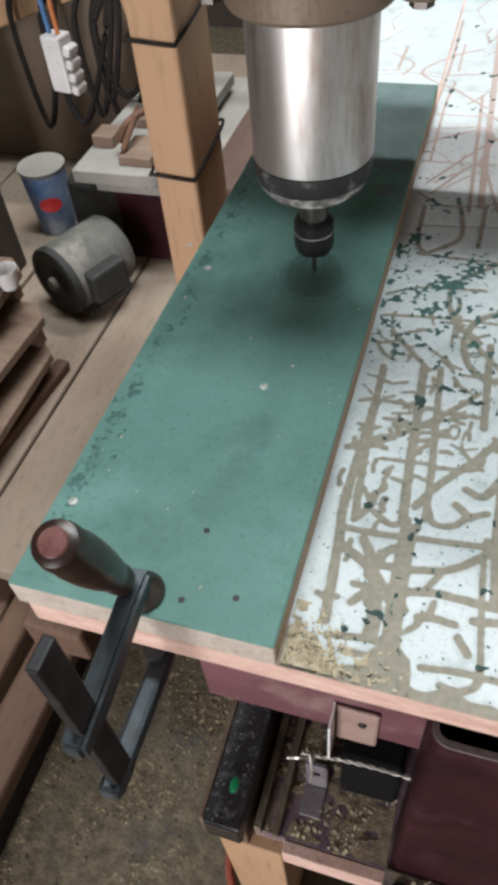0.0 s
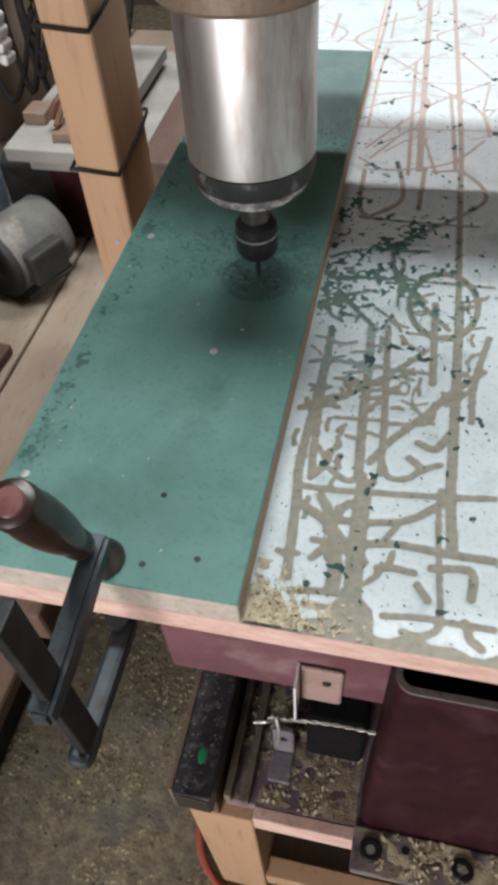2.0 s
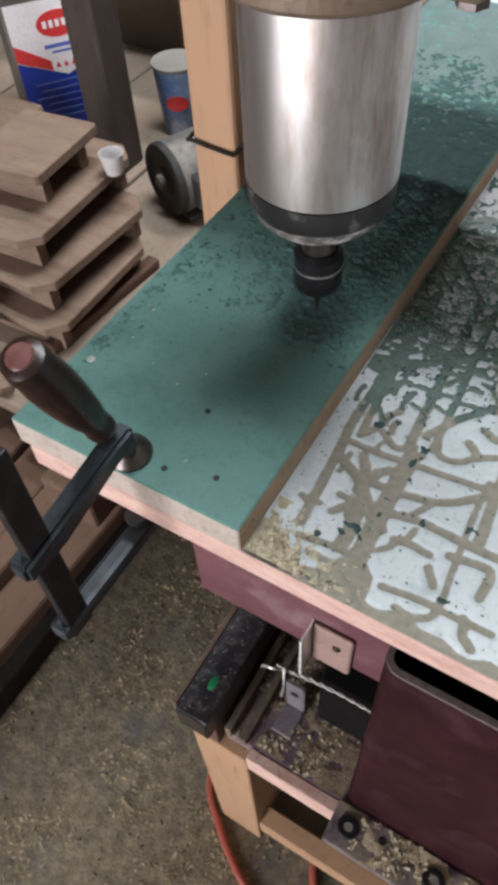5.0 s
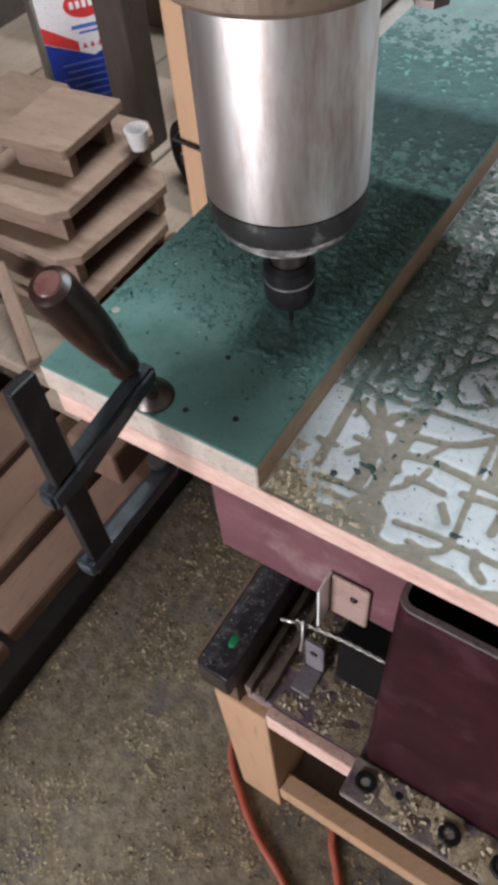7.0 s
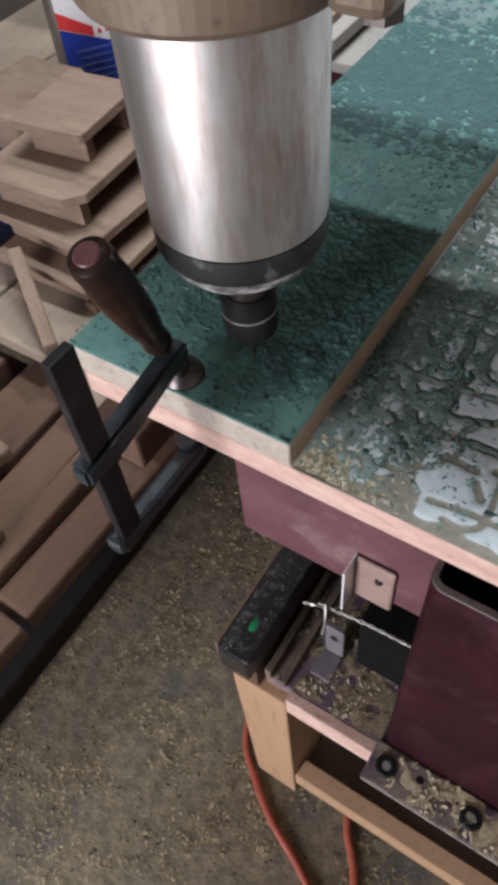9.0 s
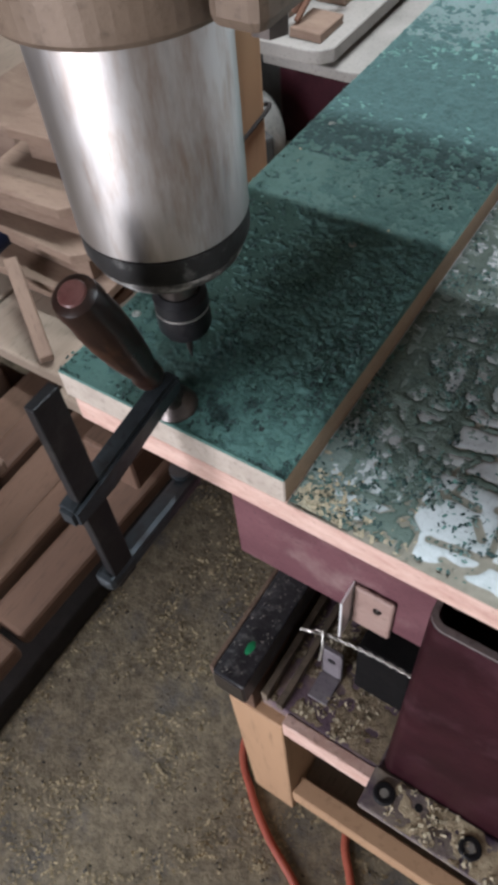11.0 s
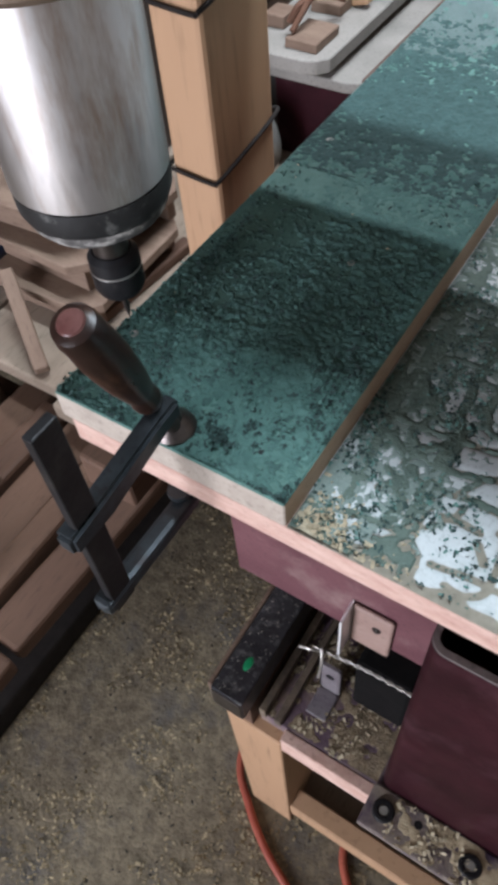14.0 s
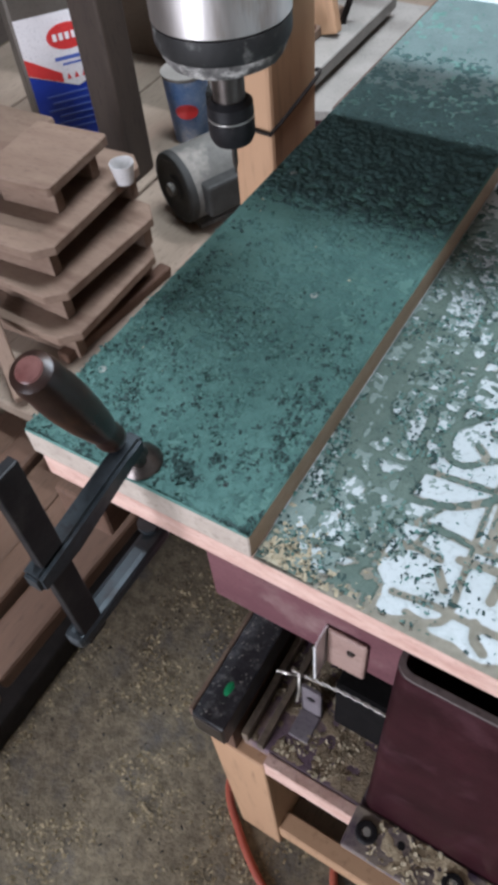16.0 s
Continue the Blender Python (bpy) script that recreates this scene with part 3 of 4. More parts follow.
for (a, b, c, d, e) in ((-0.40, -0.33, -0.06, -0.02, 12), (-0.50, -0.40, 0.03, 0.07, -8), (-0.47, -0.39, -0.13, -0.10, 20)):
    tagged(part("wood_offcut", jitter(box(-(b - a) / 2, (b - a) / 2, -(d - c) / 2, (d - c) / 2, 0, 0.02, 0.004), 0.0015, 20), PALLET, m=pose((a + b) / 2, (c + d) / 2, 0.3545, 0, 0, e)), "short pale offcut lying on loose planks", "offcut", "offcuts on the planks")
for yy in (-0.2, 0.0, 0.17):
    tagged(part("batten", box(-0.68, -0.325, yy - 0.025, yy + 0.025, 0.27, 0.3145, 0.003), REDWOOD), "short brown wooden batten carrying planks", "batten", "battens under the planks")
for xx in (-0.62, -0.50):
    tagged(part("support_block", box(xx - 0.04, xx + 0.04, -0.26, 0.21, 0.052 if xx > -0.5 else 0.0, 0.2695, 0.003), REDWOOD), "dark wooden block carrying a plank stack", "wooden block")
tagged(part("floor_beam", jitter(box(-0.475, -0.385, -0.75, 0.62, 0.0, 0.05, 0.006), 0.001, 12), STRAP), "black painted beam lying on the workshop floor", "beam")
tagged(part("batten", jitter(box(-0.062, 0.062, -0.008, 0.008, -0.009, 0.009, 0.002), 0.0006, 30), PALLET, m=pose(-0.475, 0.21, 0.432, 0, 28, -35)), "short pale stick leaning on the bench", "batten")
rail = tagged(part("side_rail", jitter(box(-0.188, -0.145, 0.03, 1.10, 0.555, 0.590, 0.003), 0.0005, 20), REDWOOD), "reddish wooden rail along the machine side", "rail")
tagged(part("side_rail_lower", jitter(box(-0.182, -0.150, 0.40, 1.10, 0.396, 0.5545, 0.003), 0.0005, 20), REDWOOD), "reddish plank under the machine side rail", "rail")
tagged(part("wood_stick", jitter(box(-0.009, 0.009, -0.095, 0.095, 0, 0.014, 0.003), 0.0012, 30), REDWOOD, m=pose(-0.424, 0.345, 0.395, 0, 0, -5)), "rough reddish stick lying on the bench", "stick")


def mini_pallet(x0, x1, y0, y1, ztop, skew, cut=0.02):
    """A small board stand: cut-cornered plate on three cross battens."""
    w, d = (x1 - x0) / 2, (y1 - y0) / 2
    e = tagged(empty("small_pallet", pose((x0 + x1) / 2, (y0 + y1) / 2, ztop - 0.044, 0, 0, skew)), "small pale wooden pallet stand in a stack on the bench", "pallet", "stacked small pallets")
    plate = prism([(-w, -d), (w - cut, -d), (w, -d + cut), (w, d - cut), (w - cut, d), (-w, d)], 0.032, 0.044, 0.0015)
    part("deck", jitter(plate, 0.0006, 40), PALLET, e)
    for yy in (-d + 0.024, d - 0.022):
        part("batten", jitter(box(-w + 0.008, w - 0.012, yy - 0.007, yy + 0.007, 0.0, 0.0315, 0.001), 0.0005, 40), PALLET, e)
    return e


mini_pallet(-0.57, -0.408, 0.245, 0.435, 0.4395, 2)
mini_pallet(-0.575, -0.417, 0.262, 0.455, 0.4840, -2)
mini_pallet(-0.585, -0.440, 0.272, 0.475, 0.5285, 3)
mini_pallet(-0.558, -0.460, 0.322, 0.438, 0.5730, 5, 0.004)

wc = tagged(empty("plastic_cup", pose(-0.438, 0.425, 0.5293, 0, 0, 20)), "small white plastic cup on a pallet corner", "cup")
part("wall", lathe([(0.009, 0), (0.0135, 0.024), (0.0142, 0.024), (0.0098, -0.0), (0.009, 0)], 28), WHITEPLASTIC, wc, smooth=True)
part("base", lathe([(0, 0.0), (0.0095, 0.0), (0.0095, 0.001), (0, 0.001)], 24), WHITEPLASTIC, wc)


def electric_motor():
    e = tagged(empty("electric_motor", pose(-0.464, 0.538, 0.4455, 0, 0, -24)), "dusty grey electric motor lying on the bench", "motor")
    turn = pose(0, 0, 0, -90)
    part("casing", lathe([(0, 0.008), (0.046, 0.008), (0.048, 0.011), (0.048, 0.098), (0.044, 0.104), (0, 0.104)], 48), MOTORGREY, e, "grey casing dulled by dust", turn, True)
    part("end_cap", lathe([(0, 0), (0.016, 0), (0.018, 0.004), (0.034, 0.004), (0.040, 0.0), (0.047, 0.001), (0.0485, 0.004), (0.0485, 0.0105), (0, 0.0105)], 48), MOTORDARK, e, "dark end cap", turn, True)
    part("shaft_hub", lathe([(0, -0.007), (0.008, -0.007), (0.010, -0.004), (0.010, 0.0), (0, 0.0)], 24), MOTORGREY, e, "", turn, True)
    part("terminal_box", box(0.030, 0.062, 0.018, 0.075, -0.022, 0.022, 0.004), MOTORDARK, e, "dark terminal box")
    part("foot", box(-0.036, 0.036, 0.015, 0.095, -0.0508, -0.0455, 0.001), MOTORGREY, e)
    return e


electric_motor()

cup = tagged(empty("paper_cup", pose(-0.572, 0.735, 0.3945)), "blue drinks cup with red badge and pale lid", "cup")
part("wall", lathe([(0, 0), (0.027, 0), (0.034, 0.098), (0.033, 0.0985), (0, 0.0985)], 40), mat("blue_cup_print", (0.05, 0.13, 0.30), (0.30, 0.36, 0.46), 16, 0.5, c3=(0.45, 0.45, 0.48), spot=22), cup, smooth=True)
part("lid", lathe([(0, 0.0990), (0.0345, 0.0990), (0.0355, 0.101), (0.0355, 0.104), (0, 0.105)], 40), TRAYGREY, cup, "dusty pale lid", smooth=True)
bm = lathe([(0, 0), (1, 0), (1, 0.05), (0, 0.05)], 28)
for v in bm.verts:
    v.co = Vector((v.co.x * 0.017, v.co.y * 0.011, v.co.z * 0.02))
    a = v.co.x / 0.0325
    v.co = Vector((math.sin(a) * (0.0325 + v.co.z), -math.cos(a) * (0.0325 + v.co.z), 0.055 + v.co.y))
part("badge", bm, RED, cup, "red oval badge", pose(0, 0, 0, 0, 0, 30))


def paint_tin():
    """Tall rectangular tin; its printed face looks along local -y, u to the right, v up."""
    e = tagged(empty("solvent_tin", pose(-0.712, 0.657, 0.395, 0, 0, 53)), "tall tin with blue, white and red printed label", "tin")
    part("body", box(-0.074, 0.074, 0.0, 0.11, 0, 0.27, 0.006), TIN, e, "dull dusty tin")

    def panel(name, pts, material, lift, label):
        bm = prism([(x * 1.14, y * 1.04) for x, y in pts], 0, 0.0006)
        return part(name, bm, material, e, label, pose(0, -lift, 0, 90))
    panel("label_blue", [(-0.06, 0.004), (0.06, 0.004), (0.06, 0.112), (0.0, 0.085), (-0.06, 0.112)], BLUE, 0.0008, "blue lower label")
    panel("label_white", [(-0.06, 0.113), (0.0, 0.086), (0.06, 0.113), (0.06, 0.185), (-0.06, 0.185)], WHITE, 0.0008, "white upper label")
    panel("label_band", [(-0.06, 0.114), (-0.018, 0.095), (-0.018, 0.108), (-0.06, 0.136)], RED, 0.0016, "red chevron band")
    panel("label_band", [(0.06, 0.114), (0.018, 0.095), (0.018, 0.108), (0.06, 0.136)], RED, 0.0016, "red chevron band")
    for k in range(3):
        c = -0.010 + 0.010 * k
        panel("label_mark", [(c - 0.003, 0.098), (c + 0.003, 0.098), (c, 0.106)], RED, 0.0016, "small red mark")
    panel("label_oval", [(0.026 * math.cos(i * math.pi / 16), 0.154 + 0.017 * math.sin(i * math.pi / 16)) for i in range(32)], RED, 0.0016, "red oval badge")
    for k in range(5):
        c = -0.016 + 0.008 * k
        panel("badge_bar", [(c - 0.0025, 0.150), (c + 0.0025, 0.150), (c + 0.0025, 0.159), (c - 0.0025, 0.159)], WHITE, 0.0024, "pale bar")
    for k in range(6):
        ln = (0.045, 0.04, 0.048, 0.035, 0.042, 0.03)[k]
        v = 0.078 - k * 0.010
        panel("text_bar", [(-ln, v), (ln * 0.8, v), (ln * 0.8, v + 0.0025), (-ln, v + 0.0025)], mat_pale_blue, 0.0016, "pale blue bar of small print")
    panel("text_bar", [(-0.022, 0.124), (0.022, 0.124), (0.022, 0.129), (-0.022, 0.129)], mat_pale_blue, 0.0016, "pale blue bar of small print")
    panel("text_bar", [(-0.014, 0.117), (0.014, 0.117), (0.014, 0.120), (-0.014, 0.120)], mat_pale_blue, 0.0016, "pale blue bar of small print")
    return e


mat_pale_blue = mat("pale_blue_print", (0.07, 0.11, 0.36), (0.10, 0.15, 0.42), 18, 0.4, bump=0.02)
paint_tin()

# clutter behind the bench
tagged(part("dark_post", jitter(box(-0.625, -0.575, 0.585, 0.635, 0.395, 1.3, 0.004), 0.001, 10), mat("dark_stained_wood", (0.026, 0.019, 0.015), (0.055, 0.040, 0.030), 12, 0.8, stretch=(1, 1, 0.2))), "dark stained wooden post standing on the bench", "post")
tagged(part("cardboard_sheet", jitter(box(-0.95, -0.46, 0.93, 0.95, 0.395, 1.0, 0.003), 0.002, 8), CARD), "brown cardboard sheet leaning behind the bench", "cardboard")
tagged(part("navy_bag", jitter(box(-0.83, -0.60, 0.20, 0.40, 0.395, 0.47, 0.03, 4), 0.012, 14), NAVY), "crumpled navy plastic bag on the bench", "bag")
tagged(part("wood_offcut", jitter(box(-0.74, -0.63, 0.38, 0.52, 0.396, 0.52, 0.006), 0.002, 12), PALLET), "pale wood offcut block on the bench", "offcut")

slab_stack = (((-0.46, -0.335, 0.64, 0.95), 0.533, 0.551, TRAYGREY, "pale grey board slab on a dark box"), ((-0.445, -0.288, 0.665, 1.0), 0.508, 0.522, TRAYGREY, "pale grey board slab with rounded corner"))
for (a, b, c, d), e, f, m_, lab in slab_stack:
    tagged(part("board_slab", prism([(a, c), (b - 0.03, c), (b - 0.012, c + 0.006), (b, c + 0.02), (b, d), (a, d)], e, f, 0.002), m_), lab, "board", "stacked board slabs")
tagged(part("spacer_block", box(-0.43, -0.36, 0.68, 0.93, 0.5225, 0.5325, 0.001), REDWOOD), "thin wooden spacer between board slabs", "spacer")
tagged(part("dark_box", box(-0.43, -0.30, 0.68, 0.98, 0.395, 0.5075, 0.004), MAROON), "dark maroon box under board slabs", "box")
tagged(part("dark_plank", jitter(box(-0.283, -0.235, 0.64, 1.2, 0.396, 0.545, 0.003), 0.001, 15), mat("dark_red_brown_wood", (0.06, 0.035, 0.028), (0.11, 0.065, 0.05), 16, 0.7, stretch=(1, 0.2, 1))), "dark red-brown plank on edge beside the slabs", "plank")
for (a, b, c, d, h_) in ((-0.455, -0.425, 0.70, 0.735, 0.016), (-0.40, -0.355, 0.66, 0.72, 0.012), (-0.42, -0.375, 0.76, 0.86, 0.014)):
    tagged(part("wood_offcut", jitter(box(a, b, c, d, 0.551, 0.551 + h_, 0.002), 0.001, 40), PALLET), "small cream wood offcut on a slab", "offcut", "offcuts on the slab")
tagged(part("metal_clip", join(tube(spline([(-0.41, 0.69, 0.567), (-0.40, 0.70, 0.585), (-0.385, 0.73, 0.59), (-0.37, 0.76, 0.575)], 6), 0.005), tube(spline([(-0.395, 0.67, 0.567), (-0.39, 0.70, 0.588), (-0.40, 0.74, 0.588)], 6), 0.004)), mat("rusty_metal", (0.09, 0.04, 0.025), (0.15, 0.08, 0.05), 60, 0.7, 0.4)), "rusty brown metal clip on wood offcuts", "clip")
tagged(part("leaning_plank", jitter(box(-0.02, 0.02, -0.008, 0.008, -0.02, 0.5, 0.003), 0.001, 20), PINE, m=pose(-0.375, 0.80, 0.572, -3, -14, 0)), "pale plank leaning behind the gantry", "plank")
tagged(part("cross_plank", jitter(box(-0.25, 0.25, -0.012, 0.012, -0.022, 0.022, 0.003), 0.001, 20), PINE, m=pose(-0.55, 0.88, 0.69, 0, -17, 0)), "brown plank nailed across behind the bench", "plank")
tagged(part("dark_machine_part", jitter(box(-0.52, -0.40, 0.70, 0.76, 0.396, 0.50, 0.012, 3), 0.008, 20), MOTORDARK), "dark machine part behind the motor", "machine part")
conn = tagged(empty("wire_connector", pose(-0.312, 0.45, 0.768, 0, 0, -12)), "white plastic cable connector hanging on two wires", "connector")
part("block", box(-0.011, 0.009, -0.009, 0.009, -0.024, 0.022, 0.002), WHITEPLASTIC, conn)
for k in range(4):
    part("terminal", box(0.0092, 0.0165, -0.007, 0.007, -0.004, 0.0045, 0.002), WHITEPLASTIC, conn, m=pose(0, 0.0, 0.014 - 0.0105 * k, 0, 18, 0))
part("wire", tube(spline([(-0.006, 0, 0.02), (-0.007, 0, 0.05), (-0.006, 0, 0.09), (-0.008, 0.003, 0.2), (-0.004, 0.01, 0.9), (-0.004, 0.02, 2.42)], 8), 0.0022), BLUECABLE, conn, "blue insulated wire")
part("wire", tube(spline([(0.003, 0, 0.02), (0.003, 0, 0.05), (0.004, 0, 0.09), (0.002, 0.003, 0.2), (0.004, 0.01, 0.9), (0.004, 0.02, 2.42)], 8), 0.002), mat("orange_wire", (0.40, 0.13, 0.04), (0.46, 0.17, 0.06), 20, 0.5), conn, "orange insulated wire")

rc = random.Random(5)
tangle = tagged(empty("cable_tangle", pose(-0.50, 0.865, 0.66)), "tangle of black cables hung on the cross plank", "cables")
for k in range(7):
    x, w = rc.uniform(-0.12, 0.10), rc.uniform(0.03, 0.08)
    zt = 0.03 - 0.3 * x * 0.3
    part("cable", tube(spline([(x, 0.002, zt), (x - 0.3 * w, -0.014, zt - 0.05), (x + 0.2 * w, -0.03, zt - rc.uniform(0.12, 0.2)), (x + w, -0.02, zt - 0.06), (x + 1.1 * w, 0.002, zt + 0.01)], 7), 0.0045, 8), STRAP, tangle, smooth=True)

# ---- frame of the machine under the bed ----
frame_ob = tagged(empty("machine_stand", pose(0, 0, 0)), "purple-painted wooden machine stand under the bed", "machine stand")
zb = ZT - 0.0182
part("front_apron", jitter(box(-0.068, 0.50, 0.040, 0.058, 0.527, zb, 0.001), 0.0005, 15), PURPLE, frame_ob, "scuffed purple-red front apron")
part("side_apron", box(-0.066, -0.048, 0.0585, 0.98, 0.527, zb, 0.001), PURPLE, frame_ob)
part("cross_member", box(-0.047, 0.5, 0.30, 0.33, 0.45, zb, 0.001), PURPLE, frame_ob)
part("deck", jitter(box(-0.035, 0.50, -0.002, 0.62, 0.352, 0.370, 0.001), 0.0004, 20), mat("purple_stained_plate", (0.085, 0.052, 0.078), (0.16, 0.115, 0.125), 16, 0.75, c3=(0.24, 0.175, 0.12), spot=16, bump=0.3), frame_ob, "purple-stained plate littered with shavings")
part("front_strip", jitter(box(-0.0095, 0.072, -0.0125, -0.0025, 0.338, 0.3705, 0.001), 0.0005, 30), PINK_EDGE, frame_ob, "pinkish raw wood strip")
part("leg", jitter(box(-0.064, -0.0100, -0.012, 0.055, 0.0, 0.3515, 0.002), 0.0006, 20), PINE, frame_ob, "pale wooden leg")
part("leg", box(0.40, 0.455, -0.012, 0.055, 0.0, 0.3515, 0.002), PINE, frame_ob)
part("leg", box(-0.064, -0.0100, 0.56, 0.62, 0.0, 0.3515, 0.002), PINE, frame_ob)
part("leg", box(0.40, 0.455, 0.56, 0.62, 0.0, 0.3515, 0.002), PINE, frame_ob)
part("upright", box(0.09, 0.15, 0.0585, 0.12, 0.3705, zb, 0.002), PURPLE, frame_ob)
part("upright", box(-0.03, 0.03, 0.50, 0.56, 0.3705, zb, 0.002), PURPLE, frame_ob)
part("upright", box(0.40, 0.46, 0.50, 0.56, 0.3705, zb, 0.002), PURPLE, frame_ob)
part("lower_stretcher", jitter(box(-0.0095, 0.399, -0.010, 0.012, 0.045, 0.085, 0.002), 0.0006, 25), PINE, frame_ob, "pale lower stretcher")
part("lower_shelf", box(-0.0095, 0.399, 0.0125, 0.15, 0.03, 0.045, 0.001), PLANK, frame_ob, "dusty lower shelf board")
DUSTYRIDGE = mat("dusty_ridge", (0.07, 0.055, 0.042), (0.17, 0.13, 0.09), 50, 0.8, bump=0.3)
part("guide_ridge", box(-0.034, -0.028, -0.004, 0.13, 0.3705, 0.386, 0.001), DUSTYRIDGE, frame_ob, "dusty steel guide ridge")
part("guide_ridge", box(-0.020, -0.014, -0.004, 0.13, 0.3705, 0.380, 0.001), DUSTYRIDGE, frame_ob, "dusty steel guide ridge")

st = tagged(empty("square_tube", pose(-0.0525, 0, 0.3705)), "black square steel tube speckled with paint under the bed", "steel tube")
part("tube_body", box(-0.0145, 0.0145, -0.018, 0.20, 0.020, 0.0545, 0.0015), mat("speckled_black_steel", (0.022, 0.022, 0.026), (0.06, 0.058, 0.065), 25, 0.4, 0.3, c3=(0.14, 0.14, 0.14), spot=90), st)
part("end_lip", box(-0.0135, 0.0135, -0.0195, -0.0182, 0.022, 0.053, 0.0006), DARKSTEEL, st, "worn bright end lip")
part("side_batten", jitter(box(-0.0185, -0.0148, -0.016, 0.20, 0.010, 0.054, 0.0008), 0.0005, 40), PALLET, st, "pale wooden side strip")
part("base_strip", box(-0.0145, 0.0145, -0.01, 0.20, -0.0187, 0.0195, 0.001), REDWOOD, st)
bm = lathe([(0, 0), (0.0045, 0), (0.003, 0.0006), (0, 0.0008)], 9)
for v in bm.verts:
    v.co.x *= 0.8 + 0.5 * noise.noise(v.co * 900)
    v.co.y *= 1.5 + 0.9 * noise.noise(v.co * 700)
part("paint_blot", bm, mat("green_paint", (0.01, 0.22, 0.08), (0.02, 0.30, 0.12), 80, 0.4), st, "bright green paint blot", pose(0.0015, 0.012, 0.0544))

mb = tagged(empty("maroon_bracket", pose(0.122, 0, 0.3705)), "dark maroon steel box bracket bolted under the bed", "bracket")


def rounded(x0, x1, y0, y1, r, n=6):
    pts = []
    for cx, cy, a0 in ((x1 - r, y1 - r, 0), (x0 + r, y1 - r, 90), (x0 + r, y0 + r, 180), (x1 - r, y0 + r, 270)):
        pts += [(cx + r * math.cos(radians(a0 + 90 * i / n)), cy + r * math.sin(radians(a0 + 90 * i / n))) for i in range(n + 1)]
    return pts


def tube_walls(outer, inner, z0, z1):
    """Open-ended tube between two outlines of equal count."""
    bm, n = bmesh.new(), len(outer)
    rows = [[bm.verts.new((x, y, z)) for x, y in o] for o, z in ((outer, z0), (outer, z1), (inner, z1), (inner, z0))]
    for a, b in zip(rows, rows[1:] + rows[:1]):
        for i in range(n):
            k = (i + 1) % n
            bm.faces.new((a[i], a[k], b[k], b[i]))
    return bm


part("tube_body", tube_walls(rounded(-0.049, 0.080, -0.0005, 0.0385, 0.009), rounded(-0.0455, 0.0765, 0.003, 0.035, 0.0058), 0.006, 0.284), MAROON, mb, "dark maroon rounded box tube", smooth=True)
part("top_rim", tube_walls(rounded(-0.0488, 0.0798, -0.0003, 0.0383, 0.0089), rounded(-0.0457, 0.0767, 0.0032, 0.0348, 0.0057), 0.2842, 0.2862), mat("worn_rim", (0.12, 0.10, 0.10), (0.24, 0.21, 0.20), 60, 0.5, 0.4), mb, "worn pale rim")
part("flange", box(-0.052, 0.082, -0.034, -0.001, 0.0003, 0.006, 0.002), mat("dirty_flange", (0.13, 0.10, 0.11), (0.28, 0.24, 0.18), 60, 0.7, 0.2, c3=(0.05, 0.03, 0.06), spot=40, bump=0.3), mb, "dusty steel flange")
for bx in (-0.038, 0.030, 0.07):
    b_ = part("bolt", lathe([(0.0, 0.0075), (0.0042, 0.0075), (0.0046, 0.0095), (0.0074, 0.0095), (0.0082, 0.0088), (0.0086, 0.0062), (0, 0.0062)], 24), BLACK, mb, "dark washer with a dusty socket bolt", pose(bx, -0.017, 0), True)
    part("socket", lathe([(0, 0.0086), (0.0034, 0.0086), (0.0038, 0.0077), (0, 0.0077)], 20), TRAYGREY, b_, "dusty bolt end")
for hx in (-0.012, 0.004, 0.052):
    part("hole", lathe([(0, 0.0062), (0.0032, 0.0062), (0.0032, 0.0058), (0, 0.0058)], 16), BLACK, mb, "empty bolt hole", pose(hx, -0.012, 0))

ab = tagged(empty("angle_bracket", pose(0.034, 0.034, 0.52)), "pinkish steel angle bracket screwed to the apron", "bracket")
part("plate", box(-0.013, 0.014, 0.002, 0.0055, 0.0, 0.052, 0.002), mat("pinkish_plate", (0.26, 0.17, 0.145), (0.34, 0.24, 0.20), 40, 0.55), ab)
part("edge_flange", box(-0.0150, -0.0133, -0.012, 0.0055, 0.0, 0.052, 0.0005), mat("bright_edge", (0.7, 0.7, 0.7), (0.8, 0.8, 0.8), 40, 0.35, 0.2), ab, "bright worn edge")
part("screw", lathe([(0, 0), (0.003, 0), (0.002, 0.0015), (0, 0.0018)], 14), DARKSTEEL, ab, m=pose(0.004, 0.0018, 0.035, 90))
lug = tagged(empty("drilled_lug", pose(0.006, 0.03, 0.3703)), "grey steel lug with a hole standing on the deck plate", "lug")
part("plate", join(box(-0.009, 0.009, 0.012, 0.015, 0.0, 0.055, 0.003), box(-0.009, 0.009, -0.012, 0.0118, 0.0, 0.003, 0.001)), mat("grey_lug", (0.15, 0.13, 0.145), (0.22, 0.20, 0.21), 40, 0.6, 0.3), lug)
part("hole", lathe([(0, 0), (0.0035, 0), (0.0035, 0.0005), (0, 0.0005)], 16), BLACK, lug, m=pose(0, 0.0118, 0.036, 90))
DULLWIRE = mat("dull_twisted_wire", (0.30, 0.28, 0.25), (0.42, 0.40, 0.37), 60, 0.5, 0.6)
pts_a, pts_b = [], []
for i in range(40):
    t = i / 39
    c = Vector((0.0 + 0.074 * t, 0.026 + 0.004 * math.sin(t * 3), 0.498 - 0.006 * math.sin(t * 3.0) + 0.012 * t))
    a = t * 30
    pts_a.append(c + 0.0008 * Vector((0, math.cos(a), math.sin(a))))
    pts_b.append(c - 0.0008 * Vector((0, math.cos(a), math.sin(a))))
